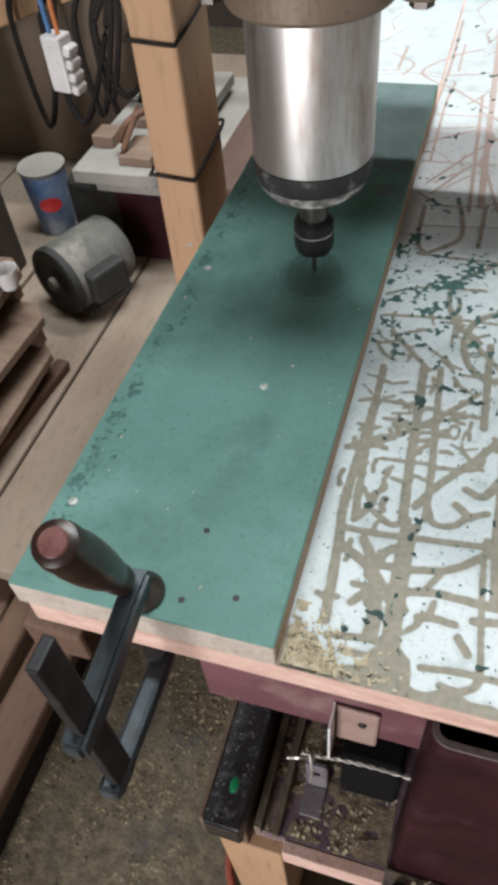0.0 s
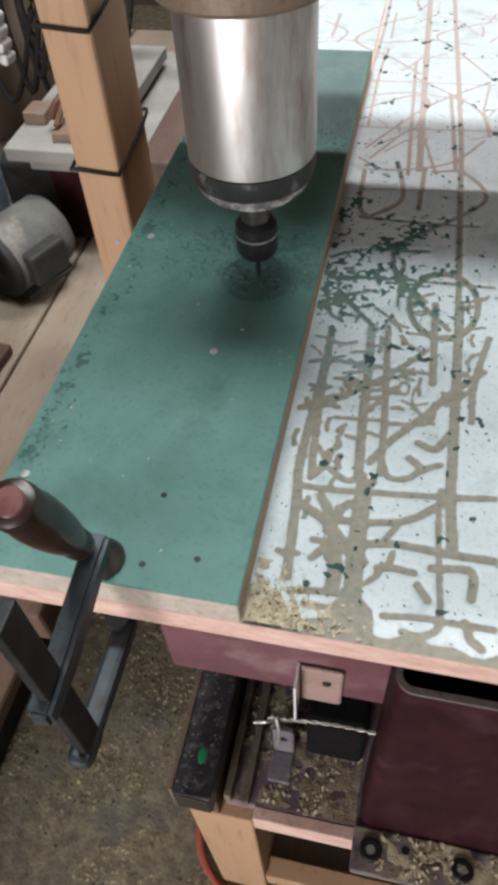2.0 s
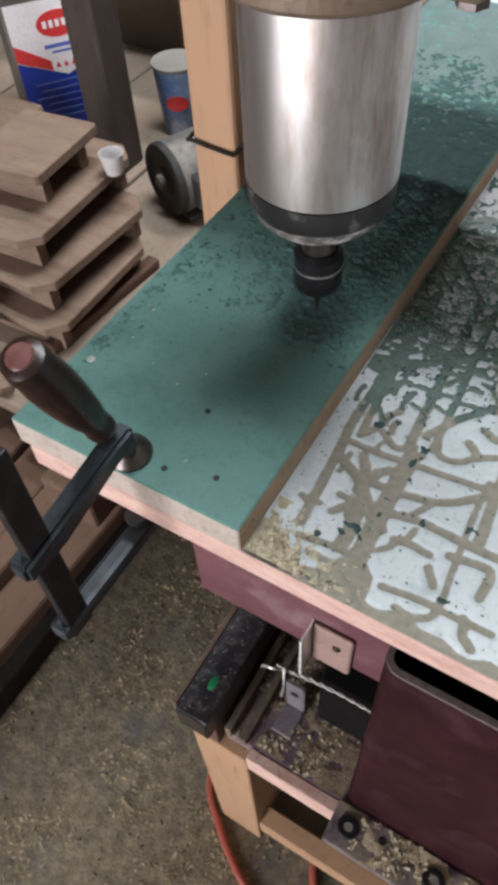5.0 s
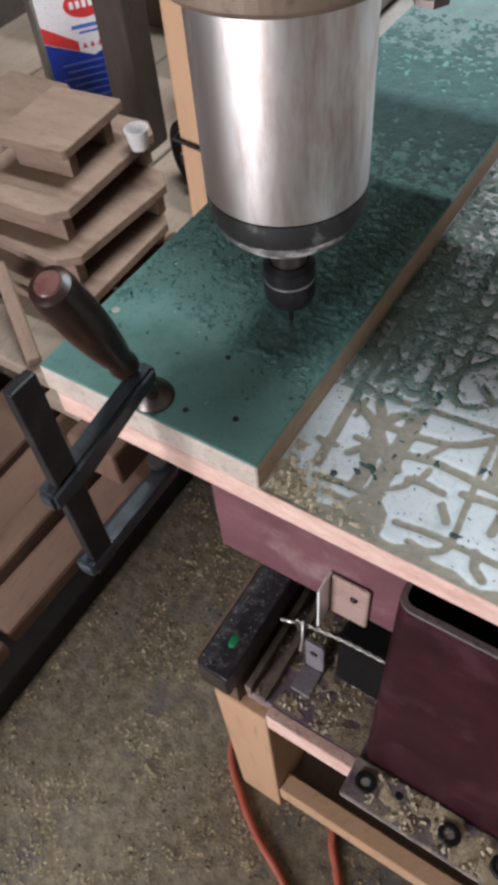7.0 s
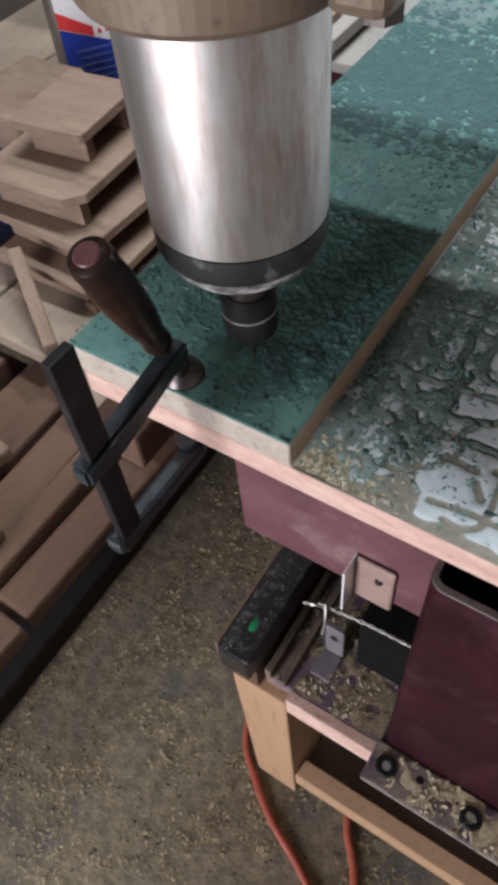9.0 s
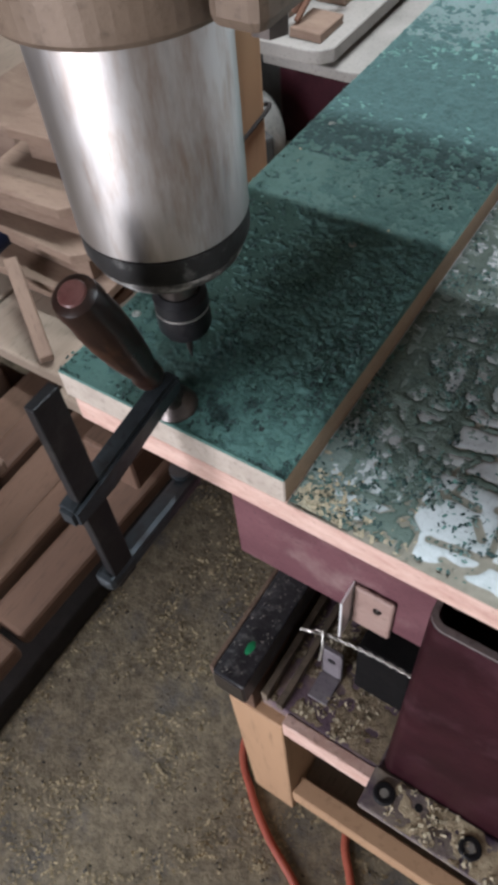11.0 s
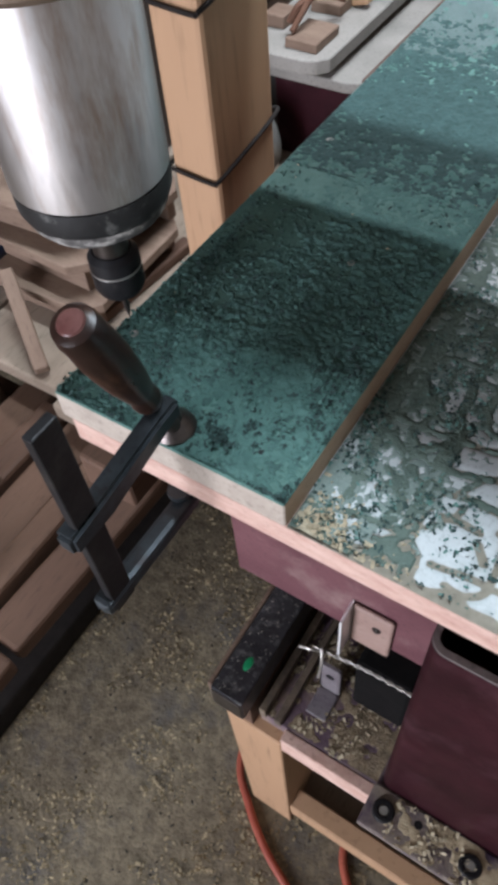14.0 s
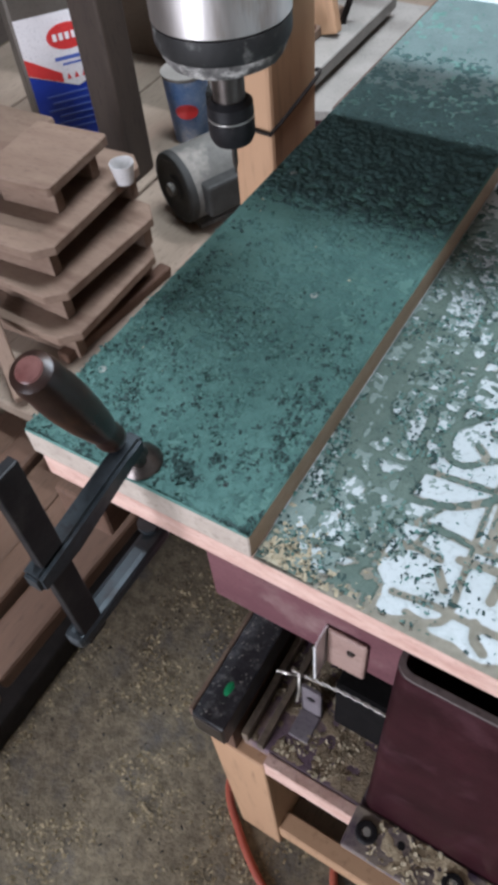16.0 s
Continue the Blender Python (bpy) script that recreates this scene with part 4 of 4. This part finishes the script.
tw = tagged(empty("twisted_wire", pose(0, 0, 0)), "twisted pale wire tied round the bracket", "wire")
part("strand", tube(pts_a, 0.0006, 6), DULLWIRE, tw)
part("strand", tube(pts_b, 0.0006, 6), DULLWIRE, tw)
part("loose_end", tube(spline([(0.006, 0.026, 0.498), (0.001, 0.021, 0.507), (-0.008, 0.02, 0.503)], 6), 0.0011, 6), WIRE, tw)
part("loose_end", tube(spline([(0.006, 0.026, 0.505), (0.009, 0.02, 0.49), (0.008, 0.018, 0.470)], 6), 0.0011, 6), WIRE, tw)

for k, pts in enumerate(([(-0.115, 0.10, 0.006), (-0.099, 0.016, 0.006), (-0.062, -0.024, 0.006), (-0.018, -0.055, 0.006), (0.032, -0.079, 0.006), (0.10, -0.12, 0.006), (0.2, -0.2, 0.006)],
                         [(0.03, 0.2, 0.006), (0.045, 0.06, 0.006), (0.06, -0.008, 0.006), (0.087, -0.045, 0.006), (0.13, -0.11, 0.006), (0.2, -0.16, 0.006)])):
    tagged(part("power_cable", tube(spline(pts, 8), 0.005, 10), ORANGECABLE, smooth=True), "orange-red power cable lying on the floor", "cable", "cables on the floor")

# ---- clamp ----
cl = tagged(empty("bar_clamp", pose(-0.063, 0, ZT)), "black steel bar clamp with dark wooden handle holding the board", "clamp")


def between(a, b):
    """Pose at a with local z pointing to b."""
    a, b = Vector(a), Vector(b)
    return Matrix.Translation(a) @ (b - a).to_track_quat("Z", "X").to_matrix().to_4x4()


part("bar", box(0.0022, 0.0072, -0.0625, -0.0495, -0.036, 0.098, 0.0008), BLACK, cl, "black flat bar")
arm_bm = bmesh.new()
prof = [(-0.068, 0.029), (-0.068, 0.040), (-0.045, 0.043), (-0.008, 0.049), (0.006, 0.050), (0.006, 0.041), (-0.008, 0.038), (-0.045, 0.029)]
lo = [arm_bm.verts.new((-0.001, y, z)) for y, z in prof]
hi = [arm_bm.verts.new((0.009, y, z)) for y, z in prof]
arm_bm.faces.new(lo)
arm_bm.faces.new(hi[::-1])
for i in range(len(prof)):
    k = (i + 1) % len(prof)
    arm_bm.faces.new((lo[i], hi[i], hi[k], lo[k]))
bmesh.ops.recalc_face_normals(arm_bm, faces=arm_bm.faces[:])
bmesh.ops.bevel(arm_bm, geom=arm_bm.edges[:], offset=0.0018, segments=2, affect="EDGES")
part("sliding_arm", arm_bm, IRON, cl, "blue-grey cast sliding arm")
part("fixed_jaw", join(box(-0.003, 0.008, -0.067, 0.006, -0.034, -0.0235, 0.003), lathe([(0, -0.0233), (0.0052, -0.0233), (0.0058, -0.021), (0.0058, -0.0187), (0, -0.0187)], 20)), IRON, cl, "grey cast fixed jaw")
A, B = (-0.001, 0.0075, 0.024), (0.0025, -0.0275, 0.118)
ax = between(A, B)
part("screw", lathe([(0, -0.004), (0.0042, -0.004), (0.0042, 0.03), (0.0052, 0.031), (0.0052, 0.036), (0, 0.036)], 20), DARKSTEEL, cl, "steel screw", ax, True)
part("swivel_pad", lathe([(0, 0.0181), (0.0105, 0.0181), (0.011, 0.0195), (0.0095, 0.0225), (0.005, 0.0255), (0.004, 0.030), (0, 0.030)], 28), DARKSTEEL, cl, "round steel pad", pose(-0.003, 0.010, 0), True)
hd = part("handle", lathe([(0, 0.030), (0.0052, 0.030), (0.0066, 0.032), (0.0068, 0.036), (0.0058, 0.040), (0.0072, 0.046), (0.0086, 0.058), (0.0094, 0.072), (0.0094, 0.084), (0.0088, 0.092), (0.0090, 0.097), (0.0082, 0.1015), (0.0055, 0.103), (0, 0.103)], 36), HANDLE, cl, "dark varnished wooden handle", ax, True)
part("end_cap", lathe([(0, 0.1029), (0.0054, 0.1029), (0.0048, 0.1037), (0, 0.1040)], 28), CAPRED, hd, "worn reddish handle end", smooth=True)

# near-black box added for the shade in the open void above the deck
tagged(part("black_block", box(0.024, 0.070, 0.045, 0.10, 0.3704, 0.455, 0.004), mat("matte_black_void", (0.004, 0.004, 0.004), (0.008, 0.007, 0.007), 40, 0.85, spec=0.1)), "dark void over the deck plate, put in as a black block", "block")

# ---- dust, chips and shavings ----


def flakes(n, seed, place, size, curl=0.35, flat=0.5):
    """Loose flakes, each a bent strip of two quads; place(rng) gives x, y, z."""
    rng = random.Random(seed)
    verts, faces = [], []
    for k in range(n):
        x, y, z = place(rng)
        a, ln = rng.uniform(0, 6.283), size * rng.uniform(0.5, 1.6)
        w = ln * rng.uniform(0.25, 0.6)
        c, s = math.cos(a), math.sin(a)
        up = [rng.uniform(-curl, curl) * ln for _ in range(4)]
        i = len(verts)
        for j, (u, v) in enumerate(((-1, -1), (0, -1), (1, -1), (-1, 1), (0, 1), (1, 1))):
            dx, dy = u * ln / 2, v * w / 2
            lift = (up[0] if u < 0 else up[1] if u > 0 else flat * ln * 0.5) + v * up[2] * 0.4
            verts.append((x + dx * c - dy * s, y + dx * s + dy * c, z + max(0.0, lift)))
        faces += [(i, i + 1, i + 4, i + 3), (i + 1, i + 2, i + 5, i + 4)]
    me = bpy.data.meshes.new("flakes")
    me.from_pydata(verts, [], faces)
    return me


def scatter(name, n, seed, place, size, material, label, category, curl=0.35):
    ob = new(name, flakes(n, seed, place, size, curl))
    ob.data.materials.append(material)
    return tagged(ob, label, category, kind="stuff")


def clumped(place, freq, level, pile=0.0):
    """Keeps only the places where a slow noise is high, heaped a little there."""
    def pick(rng):
        for _ in range(60):
            x, y, z = place(rng)
            v = noise.noise(Vector((x * freq, y * freq, 3.7))) + 0.5 * noise.noise(Vector((x * freq * 2.7, y * freq * 2.7, 8.1)))
            if v > level + rng.uniform(-0.25, 0.1):
                break
        return x, y, z + pile * max(0.0, v) * rng.random()
    return pick


def on_floor(rng):
    return rng.uniform(-0.40, 0.30), rng.uniform(-0.40, 0.35), 0.0003


scatter("floor_shavings", 9000, 1, clumped(on_floor, 14, 0.05), 0.0042, FLOORCHIPS, "pale wood shavings scattered over the floor", "shavings")
scatter("floor_crumbs", 800, 2, on_floor, 0.0034, mat("dark_crumbs", (0.03, 0.028, 0.025), (0.06, 0.055, 0.045), 100, 0.9), "dark crumbs and chips scattered over the floor", "dirt")
scatter("deck_shavings", 380, 3, clumped(lambda g: (g.uniform(-0.034, 0.07), -0.001 + 0.09 * g.random(), 0.3704), 45, 0.12, 0.003), 0.0032, SHAVINGS, "pale shavings on the deck plate", "shavings", 0.6)
scatter("flange_shavings", 160, 4, clumped(lambda g: (g.uniform(0.090, 0.20), g.uniform(-0.032, -0.003), 0.3768), 70, 0.1, 0.003), 0.0030, SHAVINGS, "pale shavings heaped on the bracket flange", "shavings", 0.6)
scatter("corner_shavings", 380, 5, lambda g: (0.003 + abs(g.gauss(0, 0.016)), 0.002 + abs(g.gauss(0, 0.010)), ZT - 0.0005), 0.0023, SHAVINGS, "pale shavings heaped at the board corner", "shavings", 0.7)
scatter("tube_specks", 90, 14, lambda g: (-0.0525 + g.uniform(-0.013, 0.013), g.uniform(-0.016, 0.09), 0.4252), 0.0016, TRAYGREY, "pale paint specks on the black tube", "specks", 0.1)
scatter("bed_dust", 1500, 6, lambda g: (0.002 + 0.25 * g.random(), 0.003 + 0.5 * g.random(), ZT + 0.0001), 0.0011, CHIPS, "dark green dust specks on the bed", "dust")
scatter("board_dust", 260, 8, lambda g: (g.gauss(-0.124, 0.002), g.uniform(0.03, 0.36), ZB + 0.0001), 0.0014, CHIPS, "dark green dust along the board edge", "dust")
scatter("board_dust", 1500, 9, lambda g: (g.uniform(-0.13, -0.002), g.gauss(0.385, 0.035), ZB + 0.0001), 0.0014, CHIPS, "dark green chips on the far part of the board", "dust")
scatter("board_dust", 500, 10, lambda g: (g.uniform(-0.13, -0.002), g.uniform(0.34, 0.545), ZB + 0.0001), 0.0014, CHIPS, "dark green chips on the far part of the board", "dust")
scatter("board_specks", 22, 12, lambda g: (g.uniform(-0.125, -0.004), g.uniform(0.004, 0.3), ZB + 0.0001), 0.0012, SHAVINGS, "a few pale specks on the board", "specks")

# settled dust: low uneven drifts, thick near the cut, that thin out into single crumbs


def value_noise(X, Y, size, seed):
    """Smooth noise from 0 to 1 with features of the given size in metres."""
    table = np.random.RandomState(seed).rand(64, 64)
    u, v = X / size + 100.0, Y / size + 100.0
    i, j = np.floor(u).astype(int), np.floor(v).astype(int)
    a, b = u - i, v - j
    a, b = a * a * (3 - 2 * a), b * b * (3 - 2 * b)
    t = lambda p, q: table[p % 64, q % 64]
    return (t(i, j) * (1 - a) + t(i + 1, j) * a) * (1 - b) + (t(i, j + 1) * (1 - a) + t(i + 1, j + 1) * a) * b


def drift(name, area, bare, height, material, label, seed, grain=0.0024, step=0.0011):
    """A dust sheet over an area: it shows where its noise is higher than bare(X, Y), and is cut away elsewhere."""
    xa, xb, ya, yb = area
    xs, ys = np.arange(xa, xb, step), np.arange(ya, yb, step)
    X, Y = np.meshgrid(xs, ys)
    n = 0.34 * value_noise(X, Y, grain * 4.2, seed) + 0.38 * value_noise(X + 0.3 * Y, Y - 0.2 * X, grain * 1.6, seed + 1) + 0.28 * value_noise(X, Y, grain * 0.8, seed + 2)
    Z = height * (n - bare(X, Y))
    keep = Z > -0.0002
    nx = len(xs)
    i = (np.arange(len(ys) - 1)[:, None] * nx + np.arange(nx - 1)[None, :]).reshape(-1)
    k = keep.reshape(-1)
    i = i[k[i] | k[i + 1] | k[i + nx] | k[i + nx + 1]]
    quads = np.stack([i, i + 1, i + nx + 1, i + nx], -1)
    used, inverse = np.unique(quads, return_inverse=True)
    co = np.stack([X, Y, np.where(Z > -0.0002, Z, -0.0035)], -1).reshape(-1, 3)[used]
    me = bpy.data.meshes.new(name)
    me.from_pydata(co.tolist(), [], inverse.reshape(-1, 4).tolist())
    me.polygons.foreach_set("use_smooth", [True] * len(quads))
    me.materials.append(material)
    return tagged(new(name, me), label, "dust", kind="stuff")


CHIPLIGHT = mat("fresh_green_chips", (0.075, 0.16, 0.14), (0.11, 0.215, 0.19), 300, 0.9, bump=0)
DARKCHIPS = mat("dark_green_crumbs", (0.020, 0.040, 0.038), (0.038, 0.074, 0.068), 200, 0.9, bump=0)
BOARDDUST = mat("blue_green_board_dust", (0.054, 0.120, 0.108), (0.082, 0.168, 0.150), 90, 0.95, bump=0.5, fine=600)
BEDDUST = mat("grey_green_bed_dust", (0.078, 0.114, 0.098), (0.118, 0.160, 0.136), 70, 0.95, bump=0.5, fine=600)
freed = []

# old dust on the far part of bed and board
SHEENDUST = mat("grey_blue_dust_sheen", (0.085, 0.125, 0.122), (0.115, 0.160, 0.156), 40, 0.95, bump=0.4, fine=500)
TANDUST = mat("tan_wood_dust", (0.15, 0.115, 0.075), (0.30, 0.235, 0.15), 120, 0.95, bump=0.8, fine=500)
FARCRUMBS = mat("dark_dust_clumps", (0.026, 0.058, 0.055), (0.044, 0.090, 0.086), 120, 0.95, bump=0.4, fine=600)
CRUMBS = mat("small_dark_crumbs", (0.034, 0.078, 0.070), (0.058, 0.122, 0.110), 160, 0.95, bump=0.3, fine=600)
# the lamp's grey-blue sheen on the dusty far board, put in as a coloured sheet
film = drift("dust_film", (-0.130, -0.001, 0.33, 0.548), lambda X, Y: 0.30 + 5.0 * np.clip(0.42 - Y, 0, 1), 0.0010, SHEENDUST, "grey-blue lamp sheen on fine dust, painted over the far end of the board", 90, 0.004, 0.0016)
film.location.z = ZB
early = drift("bed_dust_drift", (0.001, 0.11, 0.20, 0.40), lambda X, Y: 0.53 + 1.5 * X + 1.6 * np.abs(Y - 0.285), 0.0026, CRUMBS, "dark green dust clumps beside the board", 100, 0.0022)
early.location.z = ZT
far_specks = drift("bed_dust_drift", (0.001, 0.13, 0.40, 0.75), lambda X, Y: 0.745 + 0.0 * X, 0.004, DARKCHIPS, "dark dust clumps on the far bed", 104, 0.0026, 0.0014)
far_specks.location.z = ZT
near_specks = drift("bed_dust_drift", (0.02, 0.13, 0.02, 0.20), lambda X, Y: 0.765 + 0.0 * X, 0.004, DARKCHIPS, "dark dust clumps on the near bed", 107, 0.0030)
near_specks.location.z = ZT
far_clumps = drift("board_dust_drift", (-0.130, -0.001, 0.22, 0.45), lambda X, Y: 0.22 + 2.8 * np.abs(Y - 0.31), 0.0040, FARCRUMBS, "dark green chip clumps on the far part of the board", 120, 0.0015, 0.0009)
freed.append((far_clumps, ZB, 4.6))
edge_dust = drift("board_edge_dust", (-0.1305, -0.100, 0.02, 0.42), lambda X, Y: 0.54 + 22 * np.abs(X + 0.122), 0.0020, CRUMBS, "dark dust gathered along the board's edge", 130, 0.0018, 0.0009)
edge_dust.location.z = ZB
deck_dust = drift("deck_dust", (-0.028, 0.072, 0.0, 0.10), lambda X, Y: 0.54 + 0.0 * X, 0.0026, TANDUST, "tan wood dust heaped on the deck plate", 134, 0.0050)
deck_dust.location.z = 0.3703
flange_dust = drift("flange_dust", (0.088, 0.20, -0.033, -0.002), lambda X, Y: 0.45 + 0.0 * X, 0.0024, mat("pale_wood_dust", (0.34, 0.27, 0.17), (0.50, 0.42, 0.28), 90, 0.95, bump=0.5, fine=500), "pale wood dust heaped on the bracket flange", 136, 0.0050)
flange_dust.location.z = 0.3766
corner_dust = drift("corner_dust", (0.001, 0.06, 0.001, 0.035), lambda X, Y: 0.28 + 5 * X + 9 * Y, 0.0040, mat("pale_corner_dust", (0.27, 0.23, 0.16), (0.46, 0.41, 0.30), 160, 0.95, bump=0.8, fine=500), "pale wood dust heaped at the board corner", 138, 0.0026)
corner_dust.location.z = ZT - 0.0004

# what the cutter frees and throws on board and bed: each drift rises when the cutter passes
for k in range(8):
    yb = 0.235 - 0.031 * k
    tb = (0.8, 2.0, 3.1, 4.2, 5.3, 6.5, 7.6, 8.8)[k]
    lo_, hi_ = max(0.001, yb - 0.045), yb + 0.05
    pb = drift("thrown_dust", (0.0006, 0.11, lo_, hi_), lambda X, Y: (0.50 if k > 1 else 0.56) - 0.42 * np.clip(0.5 - groove_field(X, Y) / 0.002, 0, 1) + 6.0 * X + 14 * np.clip(np.abs(Y - yb - 0.004) - 0.018, 0, 1) + 4.0 * np.clip(0.085 - Y, 0, 1), 0.0018, BEDDUST, "green dust thrown on the grooved bed", 140 + k)
    pa = drift("freed_dust", (-0.130, -0.0008, lo_, hi_), lambda X, Y: 0.44 + 2.8 * np.clip(-X - 0.045, 0, 1) + 14 * np.clip(np.abs(Y - yb - 0.004) - 0.018, 0, 1), 0.0042, BOARDDUST, "loose green dust milled from the board", 160 + k, 0.0016, 0.0009)
    pc = scatter("freed_chips", 90 + 30 * k, 20 + k, clumped(lambda g: (-0.131 * g.random() ** 1.5 - 0.001, min(0.4, max(0.001, g.gauss(yb, 0.022))), 0.0), 60, 0.1, 0.001), 0.0016, DARKCHIPS if k % 2 else CHIPLIGHT, "loose green chips milled from the board", "chips", 0.6)
    pd = scatter("thrown_chips", 160 + 40 * k, 40 + k, clumped(lambda g: (0.0005 + abs(g.gauss(0, 0.05)), max(0.004, g.gauss(yb + 0.01, 0.026)), 0.0), 60, 0.1, 0.001), 0.0016, DARKCHIPS if k % 2 else CHIPLIGHT, "green chips thrown on the grooved bed", "chips", 0.6)
    freed += [(pa, ZB, tb), (pc, ZB, tb), (pb, ZT, tb + 0.4), (pd, ZT, tb + 0.4)]
for k in range(6):
    xb = -0.02 - 0.020 * k
    tb = (9.2, 9.8, 10.6, 11.4, 12.2, 13.0)[k]
    pa = drift("freed_dust", (max(-0.130, xb - 0.04), min(-0.001, xb + 0.04), 0.0005, 0.15), lambda X, Y: (0.43 if k % 2 else 0.60) + 11 * np.clip(np.abs(X - xb) - 0.012, 0, 1) + 2.4 * np.clip(Y - 0.06, 0, 1), 0.0045, BOARDDUST if k % 2 else CRUMBS, "loose green dust milled from the board", 180 + k, 0.0016, 0.0009)
    pc = scatter("freed_chips", 260, 60 + k, clumped(lambda g: (min(-0.001, max(-0.130, g.gauss(xb, 0.022))), 0.001 + 0.13 * g.random() ** 1.4, 0.0), 60, 0.1, 0.0015), 0.0018, (DARKCHIPS, CHIPLIGHT)[k % 2], "loose green chips milled from the board", "chips", 0.7)
    freed += [(pa, ZB, tb), (pc, ZB, tb)]
for k, (cx, cy, sx, sy, n, tb) in enumerate(((-0.045, 0.016, 0.010, 0.008, 260, 9.6), (-0.085, 0.03, 0.018, 0.02, 260, 11.2), (-0.118, 0.10, 0.006, 0.05, 160, 12.6), (-0.012, 0.06, 0.006, 0.06, 200, 8.2))):
    pa = scatter("chip_heap", n, 80 + k, clumped(lambda g: (min(-0.001, max(-0.130, g.gauss(cx, sx))), max(0.001, g.gauss(cy, sy)), 0.0), 80, 0.1, 0.003), 0.0018, DARKCHIPS, "dark green chip clumps left by the cutter", "chips", 0.8)
    freed.append((pa, ZB, tb))

# fine dust that dulls the bed beside the cut
FINEDUST = mat("fine_grey_dust", (0.15, 0.20, 0.184), (0.22, 0.275, 0.255), 60, 0.95, bump=0.3, fine=600)
for k, (ya, yb, tb, thick) in enumerate(((0.15, 0.30, 1.8, 0.50), (0.075, 0.17, 4.9, 0.44), (0.004, 0.095, 8.6, 0.47))):
    ym, yh = (ya + yb) / 2, (yb - ya) / 2
    pf = drift("fine_dust", (0.0006, 0.115, ya, yb), lambda X, Y: thick + 5.5 * np.clip(X - 0.012, 0, 1) + 8 * np.clip(np.abs(Y - ym) - yh + 0.02, 0, 1), 0.0012, FINEDUST, "fine grey-green dust on the grooved bed", 200 + k, 0.0013, 0.0008)
    freed.append((pf, ZT, tb))

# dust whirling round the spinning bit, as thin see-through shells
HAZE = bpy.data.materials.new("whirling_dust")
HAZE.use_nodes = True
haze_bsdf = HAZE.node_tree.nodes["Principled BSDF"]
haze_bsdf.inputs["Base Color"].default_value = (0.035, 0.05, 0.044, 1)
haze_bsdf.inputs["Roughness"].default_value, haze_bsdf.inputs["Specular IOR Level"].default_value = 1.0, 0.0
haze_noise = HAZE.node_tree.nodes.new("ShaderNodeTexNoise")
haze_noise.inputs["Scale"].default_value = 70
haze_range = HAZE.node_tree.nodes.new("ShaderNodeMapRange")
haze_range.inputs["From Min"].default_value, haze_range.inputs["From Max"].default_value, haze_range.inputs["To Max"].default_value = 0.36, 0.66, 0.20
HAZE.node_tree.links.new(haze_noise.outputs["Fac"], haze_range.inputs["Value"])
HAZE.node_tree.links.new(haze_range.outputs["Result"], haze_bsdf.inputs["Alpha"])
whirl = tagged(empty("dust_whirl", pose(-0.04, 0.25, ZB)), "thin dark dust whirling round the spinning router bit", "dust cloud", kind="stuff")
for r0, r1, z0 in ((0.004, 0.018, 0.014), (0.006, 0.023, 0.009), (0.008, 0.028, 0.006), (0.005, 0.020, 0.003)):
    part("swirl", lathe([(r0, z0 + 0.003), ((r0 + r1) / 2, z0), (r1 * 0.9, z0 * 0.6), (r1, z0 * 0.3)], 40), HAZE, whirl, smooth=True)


def whirl_rows(rows):
    """The spindle's rows with more between them, so that the whirl turns by small steps."""
    out = []
    for a, b in zip(rows, rows[1:]):
        n = max(1, math.ceil((b[0] - a[0]) / 0.5))
        out += [tuple(u + (v - u) * i / n for u, v in zip(a, b)) for i in range(n)]
    return out + [rows[-1]]


def motions():
    # spindle: seconds, x, y, height of the nose over the board; the gantry follows in y
    rows = [(0, -0.043, 0.255, 0.088), (1.5, -0.036, 0.229, 0.086), (3.5, -0.035, 0.176, 0.086), (4.2, -0.034, 0.155, 0.087), (7, -0.029, 0.080, 0.089), (8, -0.029, 0.051, 0.091), (8.5, -0.031, 0.039, 0.092), (9, -0.037, 0.030, 0.092), (9.5, -0.052, 0.034, 0.089),
            (9.7, -0.056, 0.035, 0.089), (12, -0.089, 0.037, 0.088), (12.5, -0.100, 0.037, 0.086), (13, -0.119, 0.042, 0.086), (13.5, -0.127, 0.044, 0.086), (14, -0.124, 0.053, 0.093), (14.5, -0.120, 0.057, 0.102), (15, -0.130, 0.075, 0.122), (15.5, -0.122, 0.127, 0.126), (16, -0.112, 0.179, 0.129)]
    for ob, z, tb in freed:
        walk(ob, [(0, pose(0, 0, z - 0.008)), (tb - 0.3, pose(0, 0, z - 0.008)), (tb + 0.3, pose(0, 0, z + 0.0001)), (16, pose(0, 0, z + 0.0001))])
    walk(gantry, [(t, pose(0, y + GO, 0.40)) for t, x, y, z in rows])
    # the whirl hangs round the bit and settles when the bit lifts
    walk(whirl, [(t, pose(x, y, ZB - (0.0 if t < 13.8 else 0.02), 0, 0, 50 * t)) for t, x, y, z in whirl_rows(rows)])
    walk(spindle, [(t, pose(x, y, ZB + z)) for t, x, y, z in rows])


motions()
